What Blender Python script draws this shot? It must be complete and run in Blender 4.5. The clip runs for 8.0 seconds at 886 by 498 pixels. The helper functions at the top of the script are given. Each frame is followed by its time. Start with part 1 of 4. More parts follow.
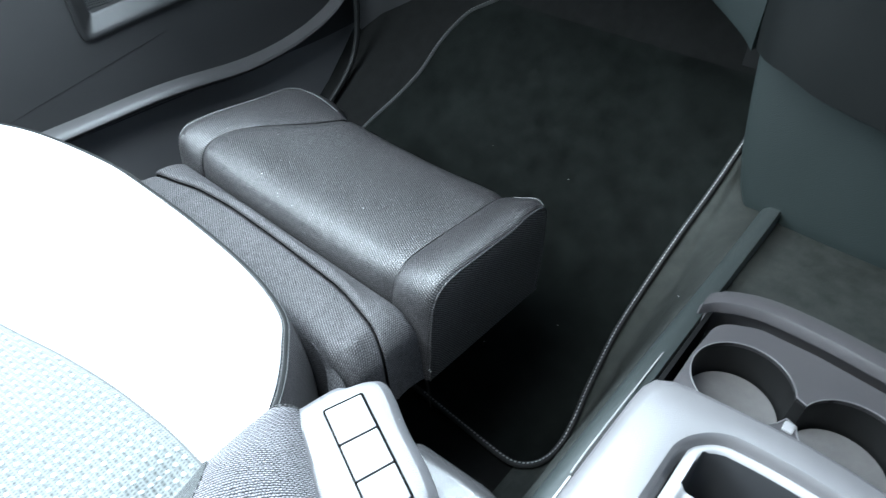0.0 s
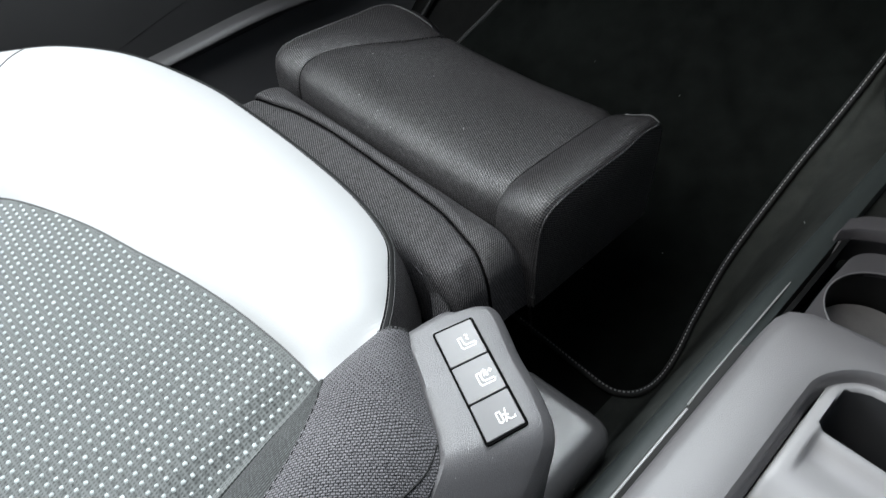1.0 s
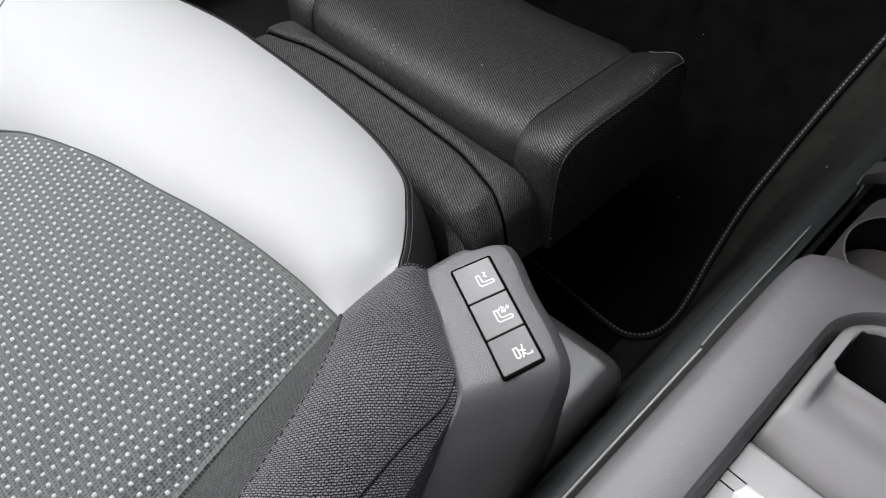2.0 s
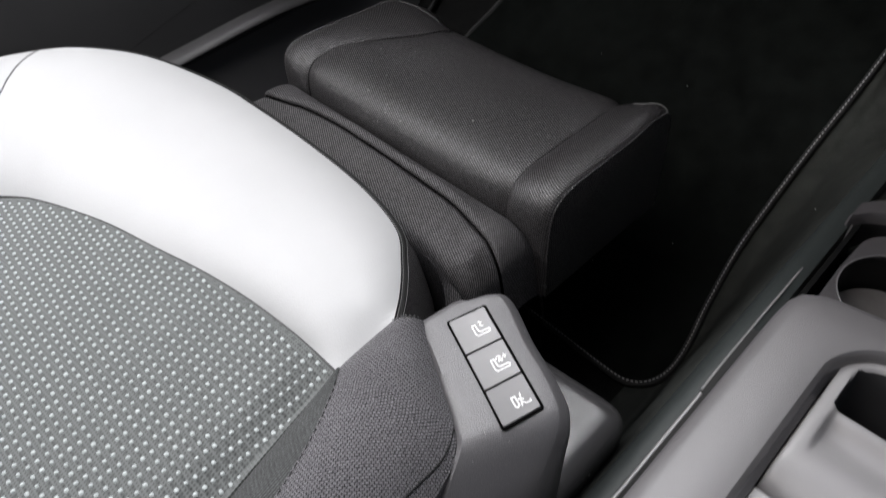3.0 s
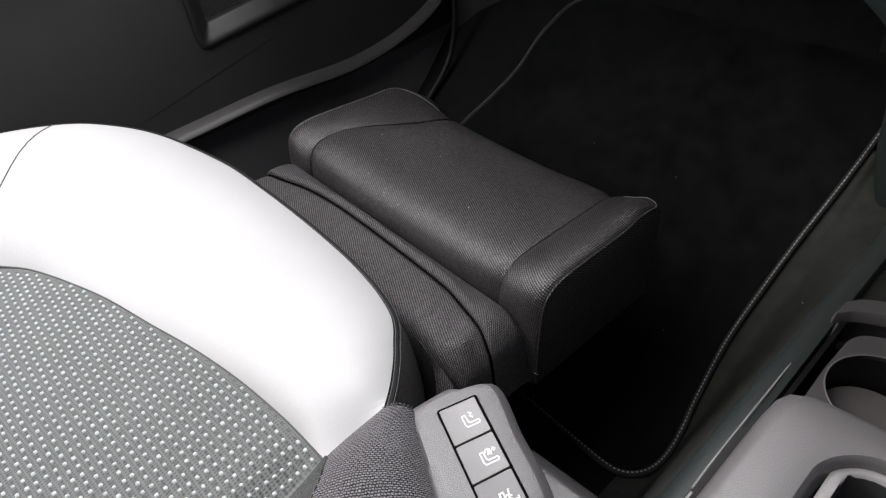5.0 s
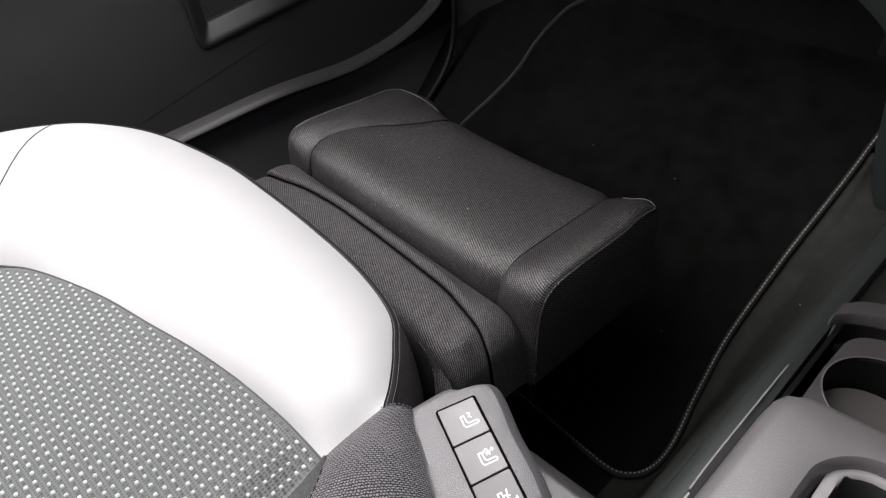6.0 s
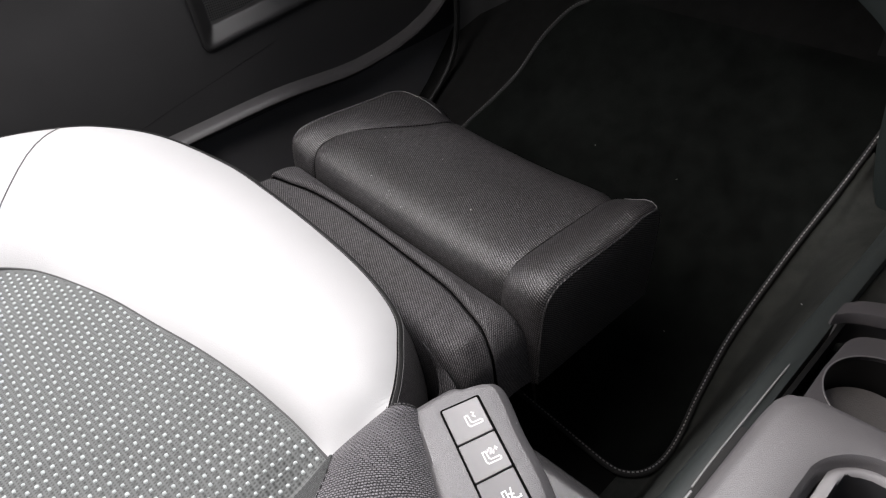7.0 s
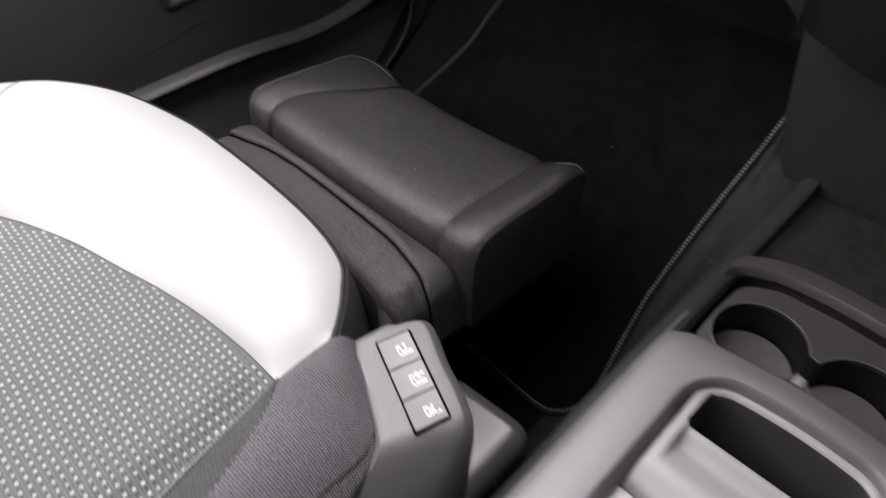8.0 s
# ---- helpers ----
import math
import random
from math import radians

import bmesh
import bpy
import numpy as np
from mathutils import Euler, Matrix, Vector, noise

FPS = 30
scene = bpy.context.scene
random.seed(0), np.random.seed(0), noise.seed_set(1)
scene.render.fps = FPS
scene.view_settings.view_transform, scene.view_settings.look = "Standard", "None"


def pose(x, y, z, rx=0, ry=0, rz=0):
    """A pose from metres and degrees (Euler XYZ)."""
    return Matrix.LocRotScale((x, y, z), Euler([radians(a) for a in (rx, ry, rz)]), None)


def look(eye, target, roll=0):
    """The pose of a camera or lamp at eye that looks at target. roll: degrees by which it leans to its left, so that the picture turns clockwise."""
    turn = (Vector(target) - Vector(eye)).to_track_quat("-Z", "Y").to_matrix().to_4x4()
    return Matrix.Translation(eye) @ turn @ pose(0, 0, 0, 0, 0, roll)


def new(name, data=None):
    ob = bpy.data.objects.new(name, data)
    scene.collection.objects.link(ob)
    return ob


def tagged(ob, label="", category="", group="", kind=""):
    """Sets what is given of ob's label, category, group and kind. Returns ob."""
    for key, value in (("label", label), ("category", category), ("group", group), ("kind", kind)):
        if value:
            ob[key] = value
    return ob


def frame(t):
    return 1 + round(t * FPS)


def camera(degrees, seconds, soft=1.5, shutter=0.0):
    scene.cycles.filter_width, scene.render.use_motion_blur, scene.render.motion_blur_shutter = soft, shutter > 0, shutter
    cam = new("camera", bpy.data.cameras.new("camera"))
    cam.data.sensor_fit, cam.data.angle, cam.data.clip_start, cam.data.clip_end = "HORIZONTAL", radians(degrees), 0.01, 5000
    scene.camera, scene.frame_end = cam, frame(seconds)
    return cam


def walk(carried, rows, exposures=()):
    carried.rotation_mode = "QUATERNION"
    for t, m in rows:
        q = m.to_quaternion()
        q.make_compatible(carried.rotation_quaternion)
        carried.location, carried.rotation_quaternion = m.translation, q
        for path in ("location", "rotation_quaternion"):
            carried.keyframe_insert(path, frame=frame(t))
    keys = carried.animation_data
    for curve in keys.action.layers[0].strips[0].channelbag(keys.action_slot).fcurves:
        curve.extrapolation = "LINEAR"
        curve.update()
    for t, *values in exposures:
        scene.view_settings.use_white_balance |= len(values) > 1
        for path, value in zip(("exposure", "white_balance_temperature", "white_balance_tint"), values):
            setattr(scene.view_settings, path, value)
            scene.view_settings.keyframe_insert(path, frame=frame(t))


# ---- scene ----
LENS = 71.65
PATH = [
    (0, pose(0.3873, 0.0726, 0.5960, 48.01, 0.28, 41.16)),
    (0.4, pose(0.3841, 0.0700, 0.5975, 46.02, 2.86, 42.99)),
    (0.5, pose(0.3759, 0.0658, 0.5935, 45.01, 3.25, 43.96)),
    (1, pose(0.3673, 0.0672, 0.5825, 41.53, 5.50, 46.59)),
    (1.5, pose(0.3675, 0.0619, 0.5761, 37.99, 5.93, 47.38)),
    (1.7, pose(0.3635, 0.0613, 0.5782, 36.52, 5.53, 47.78)),
    (2.8, pose(0.3706, 0.0577, 0.5796, 39.40, 6.37, 46.40)),
    (3, pose(0.3701, 0.0598, 0.5810, 41.48, 6.61, 46.38)),
    (3.5, pose(0.3677, 0.0620, 0.5864, 44.57, 6.13, 47.00)),
    (4, pose(0.3665, 0.0628, 0.5907, 46.53, 5.68, 47.33)),
    (4.5, pose(0.3681, 0.0628, 0.5933, 47.76, 5.14, 47.30)),
    (6, pose(0.3693, 0.0620, 0.5953, 48.12, 4.67, 47.32)),
    (6.5, pose(0.3694, 0.0607, 0.5965, 48.13, 4.87, 47.48)),
    (7, pose(0.3710, 0.0598, 0.5990, 48.13, 4.96, 47.38)),
    (7.5, pose(0.3753, 0.0574, 0.6001, 48.28, 4.80, 47.14)),
    (7.6, pose(0.3790, 0.0583, 0.6047, 47.55, 4.96, 47.12)),
    (7.7, pose(0.3866, 0.0558, 0.6084, 46.58, 4.86, 46.81)),
    (7.8, pose(0.3961, 0.0543, 0.6120, 46.32, 3.99, 46.81)),
    (7.9, pose(0.4064, 0.0502, 0.6171, 45.89, 2.78, 46.44)),
    (8, pose(0.4185, 0.0462, 0.6234, 44.96, 2.08, 45.76)),
]
EXPOSURES = [(0, 2.47, 5600, 0), (0.4, 2.02, 6000, 4), (0.8, 1.26, 6200, 5), (1.2, 0.74, 6450, 8), (1.7, 0.40, 6600, 11), (2.8, 0.46, 6650, 13), (4.5, 0.59, 6700, 14), (6, 0.72, 6850, 16), (7.4, 0.73, 6850, 16), (8, 0.76, 6850, 18)]
cam = camera(LENS, 8.0, soft=1.2, shutter=0.5)
walk(cam, PATH, EXPOSURES)

# ---------------------------------------------------------------- light
world = bpy.data.worlds.new("daylight")
scene.world = world
world.use_nodes = True
wn = world.node_tree.nodes
wl = world.node_tree.links
sky = wn.new("ShaderNodeTexSky")
sky.sky_type = "NISHITA"
sky.sun_disc = False
sky.sun_elevation = radians(48)
sky.sun_rotation = radians(200)
sky.air_density, sky.dust_density = 1.5, 3.0
bgn = wn["Background"]
wl.new(sky.outputs[0], bgn.inputs[0])
bgn.inputs[1].default_value = 0.05

sun_data = bpy.data.lights.new("sun", "SUN")
sun_data.energy, sun_data.angle, sun_data.color = 0.18, radians(25), (1.0, 0.96, 0.9)
sun = new("sun", sun_data)
sun.matrix_world = look((-0.2, -1.5, 3.0), (0.1, 0.1, 0.3))


def window_light(name, m, w, h, watts, colour=(0.95, 0.98, 1.0)):
    d = bpy.data.lights.new(name, "AREA")
    d.shape, d.size, d.size_y, d.energy, d.color = "RECTANGLE", w, h, watts, colour
    ob = new(name, d)
    ob.matrix_world = m
    return ob


# skylight through the roof glass, both side windows and the windscreen
window_light("roof_glass_light", look((-0.08, -0.14, 1.19), (-0.08, -0.13, 0.0)), 0.5, 0.8, 3.2)
window_light("left_window_light", look((-0.43, -0.10, 0.80), (0.05, 0.20, 0.28)), 0.9, 0.4, 6.0)
window_light("right_window_light", look((1.25, 0.0, 0.86), (0.1, 0.2, 0.3)), 1.0, 0.4, 0.28)
window_light("windscreen_light", look((-0.06, 0.70, 1.13), (-0.02, 0.20, 0.29)), 0.7, 0.26, 10.0)


# ---------------------------------------------------------------- materials
def material(name, colour, rough, metallic=0.0, vary=0.15, vary_scale=25.0, bump=0.0, bump_scale=900.0,
             bump_kind="noise", spec=0.5, coarse=0.12, sheen=0.0, fleck=0.0, lattice=None):
    """Principled surface with two scales of colour variation and fine relief; bump_scale is per metre."""
    m = bpy.data.materials.new(name)
    m.use_nodes = True
    nt = m.node_tree
    p = nt.nodes["Principled BSDF"]
    p.inputs["Roughness"].default_value = rough
    p.inputs["Metallic"].default_value = metallic
    p.inputs["Specular IOR Level"].default_value = spec
    if sheen:
        p.inputs["Sheen Weight"].default_value = sheen
        p.inputs["Sheen Roughness"].default_value = 0.5
    tc = nt.nodes.new("ShaderNodeTexCoord")
    pos = tc.outputs["Object"]
    uv = tc.outputs["UV"]

    def noise_tex(scale, detail, where=pos):
        n = nt.nodes.new("ShaderNodeTexNoise")
        n.inputs["Scale"].default_value, n.inputs["Detail"].default_value = scale, detail
        nt.links.new(where, n.inputs["Vector"])
        return n.outputs["Fac"]

    def math_node(op, a, b):
        n = nt.nodes.new("ShaderNodeMath")
        n.operation = op
        for i, v in enumerate((a, b)):
            if isinstance(v, (int, float)):
                n.inputs[i].default_value = v
            else:
                nt.links.new(v, n.inputs[i])
        return n.outputs[0]

    big = noise_tex(vary_scale, 4)
    wide = noise_tex(6.0, 3)
    mixv = math_node("ADD", math_node("MULTIPLY", math_node("SUBTRACT", big, 0.5), vary * 2),
                     math_node("MULTIPLY", math_node("SUBTRACT", wide, 0.5), coarse * 2))
    factor = math_node("ADD", mixv, 1.0)
    height = None
    if bump_kind == "twill":
        # diagonal ribs, each broken into floats
        def slant(v):
            n = nt.nodes.new("ShaderNodeVectorMath")
            n.operation = "DOT_PRODUCT"
            n.inputs[1].default_value = v
            nt.links.new(uv, n.inputs[0])
            return n.outputs["Value"]

        turns = 2 * math.pi * bump_scale
        phase = math_node("ADD", math_node("MULTIPLY", slant((0.474, 0.881, 0.0)), turns), math_node("MULTIPLY", noise_tex(70.0, 2), 0.5))
        rib = math_node("ADD", math_node("MULTIPLY", math_node("SINE", phase, 0.0), 0.5), 0.5)
        cross = math_node("SINE", math_node("ADD", math_node("MULTIPLY", slant((0.881, -0.474, 0.0)), turns * 1.05), math_node("MULTIPLY", phase, 0.5)), 0.0)
        floats = math_node("ADD", math_node("MULTIPLY", cross, 0.32), 0.68)
        floats = math_node("MULTIPLY", floats, math_node("ADD", math_node("MULTIPLY", noise_tex(260.0, 2), 1.1), 0.4))
        height = math_node("ADD", math_node("MULTIPLY", rib, floats), math_node("MULTIPLY", math_node("SUBTRACT", noise_tex(900.0, 2), 0.5), 0.9))
    elif bump_kind == "weave":
        w1 = nt.nodes.new("ShaderNodeTexWave")
        w1.wave_type, w1.bands_direction = "BANDS", "X"
        w1.inputs["Scale"].default_value = bump_scale
        w1.inputs["Distortion"].default_value = 0.8
        w1.inputs["Detail Scale"].default_value = 2.0
        nt.links.new(uv, w1.inputs["Vector"])
        w2 = nt.nodes.new("ShaderNodeTexWave")
        w2.wave_type, w2.bands_direction = "BANDS", "Y"
        w2.inputs["Scale"].default_value = bump_scale
        w2.inputs["Distortion"].default_value = 0.8
        nt.links.new(uv, w2.inputs["Vector"])
        height = math_node("SUBTRACT", math_node("ADD", w1.outputs["Fac"], w2.outputs["Fac"]), math_node("MULTIPLY", w1.outputs["Fac"], w2.outputs["Fac"]))
    elif bump_kind == "basket":
        mp = nt.nodes.new("ShaderNodeMapping")
        mp.inputs["Rotation"].default_value = (0, 0, radians(62))
        nt.links.new(uv, mp.inputs["Vector"])
        br = nt.nodes.new("ShaderNodeTexBrick")
        br.inputs["Scale"].default_value = 1.0
        br.inputs["Brick Width"].default_value = 1.0 / bump_scale
        br.inputs["Row Height"].default_value = 0.58 / bump_scale
        br.inputs["Mortar Size"].default_value = 0.24 / bump_scale
        br.inputs["Mortar Smooth"].default_value = 1.0
        warp = nt.nodes.new("ShaderNodeTexNoise")
        warp.inputs["Scale"].default_value = 420.0
        nt.links.new(pos, warp.inputs["Vector"])
        slip = nt.nodes.new("ShaderNodeVectorMath")
        slip.operation = "MULTIPLY_ADD"
        slip.inputs[1].default_value = (0.0013, 0.0013, 0.0)
        nt.links.new(warp.outputs["Color"], slip.inputs[0])
        nt.links.new(mp.outputs[0], slip.inputs[2])
        nt.links.new(slip.outputs[0], br.inputs["Vector"])
        height = math_node("SUBTRACT", 1.0, br.outputs["Fac"])
        height = math_node("ADD", math_node("MULTIPLY", height, 0.8), math_node("MULTIPLY", noise_tex(700.0, 2), 0.55))
    elif bump_kind == "grain":
        v = nt.nodes.new("ShaderNodeTexVoronoi")
        v.inputs["Scale"].default_value = bump_scale
        nt.links.new(pos, v.inputs["Vector"])
        height = v.outputs["Distance"]
    elif bump:
        height = noise_tex(bump_scale, 3)
    if fleck and height is not None:
        factor = math_node("MAXIMUM", math_node("ADD", factor, math_node("MULTIPLY", math_node("SUBTRACT", height, 0.45), fleck)), 0.12)
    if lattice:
        # pit shade beside the woven dots, put into the colour as darker yarn
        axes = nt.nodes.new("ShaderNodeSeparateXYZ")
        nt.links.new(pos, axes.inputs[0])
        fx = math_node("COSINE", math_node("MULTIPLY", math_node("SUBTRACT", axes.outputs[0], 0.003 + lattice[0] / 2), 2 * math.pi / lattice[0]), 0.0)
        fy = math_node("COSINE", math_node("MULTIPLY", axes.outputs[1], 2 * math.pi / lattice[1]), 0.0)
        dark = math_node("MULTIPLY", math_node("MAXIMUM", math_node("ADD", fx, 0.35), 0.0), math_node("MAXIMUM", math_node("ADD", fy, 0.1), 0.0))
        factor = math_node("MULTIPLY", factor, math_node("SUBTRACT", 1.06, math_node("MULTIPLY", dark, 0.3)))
    c = nt.nodes.new("ShaderNodeVectorMath")
    c.operation = "SCALE"
    c.inputs[0].default_value = colour
    nt.links.new(factor, c.inputs["Scale"])
    nt.links.new(c.outputs[0], p.inputs["Base Color"])
    if bump_kind == "twill":
        # the floats of the yarn shine, the gaps between them are dull
        nt.links.new(math_node("MULTIPLY", math_node("MAXIMUM", math_node("ADD", math_node("MULTIPLY", height, 1.2), 0.3), 0.05), spec), p.inputs["Specular IOR Level"])
    elif bump_kind in ("weave", "basket"):
        # raised yarns shine more than the gaps between them
        nt.links.new(math_node("MULTIPLY", math_node("ADD", math_node("MULTIPLY", height, 1.1), 0.5), spec), p.inputs["Specular IOR Level"])
    if height is not None and bump:
        b = nt.nodes.new("ShaderNodeBump")
        b.inputs["Strength"].default_value = min(1.0, bump)
        b.inputs["Distance"].default_value = 0.0006 * max(1.0, bump)
        nt.links.new(height, b.inputs["Height"])
        nt.links.new(b.outputs[0], p.inputs["Normal"])
    rv = math_node("ADD", rough, math_node("MULTIPLY", math_node("SUBTRACT", big, 0.5), 0.12))
    nt.links.new(rv, p.inputs["Roughness"])
    return m


LEATHER = material("pale_leather", (0.45, 0.45, 0.454), 0.5, vary=0.03, coarse=0.03, bump=0.16, bump_scale=1100, bump_kind="grain", spec=0.3)
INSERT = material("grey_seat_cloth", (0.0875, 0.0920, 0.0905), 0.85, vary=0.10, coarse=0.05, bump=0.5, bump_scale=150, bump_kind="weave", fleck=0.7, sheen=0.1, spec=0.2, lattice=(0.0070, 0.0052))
DOT = material("silver_woven_dot", (0.42, 0.45, 0.45), 0.6, vary=0.15, vary_scale=200, coarse=0.05)
WEAVE = material("charcoal_basket_weave", (0.0599, 0.0575, 0.0616), 0.8, vary=0.12, bump=1.0, bump_scale=430, bump_kind="basket", fleck=4.0, sheen=0.1, spec=0.2)
TWILL = material("black_twill_cloth", (0.0395, 0.037, 0.0384), 0.37, vary=0.15, bump=0.55, bump_scale=520, bump_kind="twill", fleck=1.8, sheen=0.0, spec=1.0)
STRIP = material("charcoal_ribbed_cloth", (0.07, 0.072, 0.072), 0.8, vary=0.15, bump=0.4, bump_scale=430, bump_kind="twill", fleck=0.9, spec=0.2)
# lighter, duller copy of TWILL: the gaiter's stronger light put into its colour
GAITER = material("lightened_gaiter_twill", (0.060, 0.0568, 0.059), 0.6, vary=0.2, bump=0.5, bump_scale=540, bump_kind="twill", fleck=1.6, spec=0.5)
THREAD = material("dark_thread", (0.0486, 0.0486, 0.0486), 0.7, vary=0.2)
SEAMTHREAD = material("charcoal_thread", (0.1, 0.1, 0.1), 0.7, vary=0.2)
GREYTHREAD = material("grey_thread", (0.34, 0.34, 0.34), 0.7, vary=0.3, vary_scale=300)
PLASTIC = material("charcoal_grained_plastic", (0.1, 0.097, 0.101), 0.36, vary=0.06, bump=0.35, bump_scale=1700, bump_kind="grain", fleck=0.4, spec=0.9)
BUTTONM = material("satin_button_plastic", (0.1, 0.096, 0.1), 0.36, vary=0.05, spec=0.8)
CONSOLEM = material("grey_grained_console_plastic", (0.134, 0.128, 0.132), 0.38, vary=0.08, bump=0.2, bump_scale=2000, bump_kind="grain", spec=0.8)
SATIN = material("silver_grey_satin_plastic", (0.32, 0.311, 0.316), 0.34, vary=0.05, bump=0.08, bump_scale=900, spec=0.55)
GAPM = material("black_gap", (0.003, 0.003, 0.003), 0.8, vary=0.1, spec=0.02)
BLACKP = material("black_plastic", (0.0081, 0.0081, 0.0081), 0.5, vary=0.15, bump=0.2, bump_scale=900, spec=0.15)
CARPET = material("black_carpet", (0.009, 0.009, 0.0088), 0.95, vary=0.4, vary_scale=60, coarse=0.25, bump=1.0, bump_scale=1500, fleck=0.5, spec=0.04)
TUNNEL = material("dark_tunnel_carpet", (0.031, 0.033, 0.031), 0.95, vary=0.5, vary_scale=55, coarse=0.8, bump=1.0, bump_scale=1400, fleck=0.9, spec=0.05)
MATM = material("black_mat_pile", (0.0060, 0.0069, 0.0064), 0.95, vary=0.8, vary_scale=40, coarse=0.6, bump=1.0, bump_scale=1600, fleck=0.4, spec=0.03)
BIND = material("black_mat_binding", (0.03, 0.03, 0.03), 0.7, vary=0.2, bump=0.5, bump_scale=600, spec=0.2)
DOORM = material("black_door_plastic", (0.034, 0.0332, 0.034), 0.5, vary=0.10, bump=0.3, bump_scale=2000, bump_kind="grain", spec=0.35)
RIDGEM = material("grey_door_trim", (0.0454, 0.0429, 0.0437), 0.46, vary=0.1, bump=0.2, bump_scale=900)
DASHM = material("slate_dash_plastic", (0.0172, 0.0237, 0.0232), 0.55, vary=0.08, bump=0.4, bump_scale=900, bump_kind="grain")
ICON = material("white_print", (0.75, 0.75, 0.75), 0.5, vary=0.02)
GLOSSW = material("polished_inlay", (0.75, 0.75, 0.75), 0.15, vary=0.02)
STRIPM = material("slate_grey_trim_plastic", (0.036, 0.042, 0.0415), 0.42, vary=0.08, bump=0.3, bump_scale=2200, bump_kind="grain")
SPEAKERF = material("satin_black_frame", (0.014, 0.0135, 0.014), 0.5, vary=0.08, spec=0.5)
# shade over tray and ridge put into a darker copy of CONSOLEM
TRAYM = material("shaded_console_plastic", (0.068, 0.0632, 0.0664), 0.42, vary=0.08, bump=0.3, bump_scale=2000, bump_kind="grain", spec=0.6)
RUBBER = material("grey_cup_rubber", (0.13, 0.122, 0.12), 0.55, vary=0.25, vary_scale=120, coarse=0.1, bump=0.4, bump_scale=900)
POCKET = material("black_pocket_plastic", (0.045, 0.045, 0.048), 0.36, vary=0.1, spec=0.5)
RAILM = material("satin_black_rail_plastic", (0.06, 0.058, 0.06), 0.26, vary=0.1, bump=0.2, bump_scale=2200, bump_kind="grain", spec=0.9)
LINT = material("pale_lint", (0.4, 0.4, 0.4), 0.9, vary=0.3)
LINING = material("grey_headlining", (0.45, 0.45, 0.44), 0.95, vary=0.06, bump=0.4, bump_scale=600)
UPPER = material("black_stack_trim", (0.0081, 0.00907, 0.00907), 0.6, vary=0.1, bump=0.3, bump_scale=700, spec=0.2)
SHELL = material("charcoal_cabin_trim", (0.0162, 0.0162, 0.0162), 0.7, vary=0.1, bump=0.3, bump_scale=700)


# ---------------------------------------------------------------- mesh helpers
def smooth(bm, angle=40):
    for f in bm.faces:
        f.smooth = True
    for e in bm.edges:
        if len(e.link_faces) == 2 and e.calc_face_angle(0) > radians(angle):
            e.smooth = False


def part(name, bm, mat, parent=None, label="", angle=40):
    """Links a bmesh as one mesh object under a thing or a part."""
    bm.normal_update()
    smooth(bm, angle)
    me = bpy.data.meshes.new(name)
    bm.to_mesh(me)
    bm.free()
    me.materials.append(mat)
    ob = new(name, me)
    if parent is not None:
        ob.parent = parent
        ob.matrix_parent_inverse = parent.matrix_world.inverted()
    if label:
        ob["label"] = label
    return ob


def thing(name, at, label, category, group="", kind=""):
    ob = new(name)
    ob.empty_display_size = 0.05
    ob.location = at
    bpy.context.view_layer.update()
    return tagged(ob, label, category, group, kind)


def catmull(pts, n):
    """n samples of a smooth curve through pts, evenly spread over the control points."""
    pts = [Vector(p) for p in pts]
    ext = [2 * pts[0] - pts[1]] + pts + [2 * pts[-1] - pts[-2]]
    out = []
    for k in range(n):
        s = k / (n - 1) * (len(pts) - 1)
        i = min(int(s), len(pts) - 2)
        t = s - i
        a, b, c, d = ext[i:i + 4]
        out.append(0.5 * ((2 * b) + (c - a) * t + (2 * a - 5 * b + 4 * c - d) * t * t + (3 * b - a - 3 * c + d) * t ** 3))
    return out


def loft(rows, bm=None, close_u=False, cap=False, flip=False):
    """A skin over rows of points, with uv in metres."""
    bm = bm or bmesh.new()
    uvl = bm.loops.layers.uv.verify()
    vs = [[bm.verts.new(p) for p in r] for r in rows]
    mid = len(rows[0]) // 2
    ulen = [0.0]
    for a, b in zip(rows, rows[1:]):
        ulen.append(ulen[-1] + (Vector(a[mid]) - Vector(b[mid])).length)
    vlen = []
    for r in rows:
        l = [0.0]
        for a, b in zip(r, r[1:]):
            l.append(l[-1] + (Vector(a) - Vector(b)).length)
        vlen.append(l)
    n = len(rows[0])
    for i in range(len(rows) - 1):
        for j in range(n if close_u else n - 1):
            k = (j + 1) % n
            q = [(vs[i][j], i, j), (vs[i + 1][j], i + 1, j), (vs[i + 1][k], i + 1, j + 1), (vs[i][k], i, j + 1)]
            if flip:
                q.reverse()
            try:
                f = bm.faces.new([v for v, _, _ in q])
            except ValueError:
                continue
            for lo, (_, a, b) in zip(f.loops, q):
                lo[uvl].uv = (ulen[a], vlen[a][min(b, n - 1)])
    if cap:
        for r in (vs[0], vs[-1]):
            try:
                bm.faces.new(r)
            except ValueError:
                pass
    return bm


def face_up(bm, towards=(0, 0, 1)):
    """Turns the skin so that it faces mostly towards a direction."""
    bm.normal_update()
    if sum(f.normal.dot(Vector(towards)) * f.calc_area() for f in bm.faces) < 0:
        bmesh.ops.reverse_faces(bm, faces=bm.faces)
    return bm


def thicken(bm, d):
    """Gives an open skin a thickness d behind it."""
    bm.normal_update()
    geo = bm.faces[:]
    bmesh.ops.solidify(bm, geom=geo, thickness=d)
    return bm


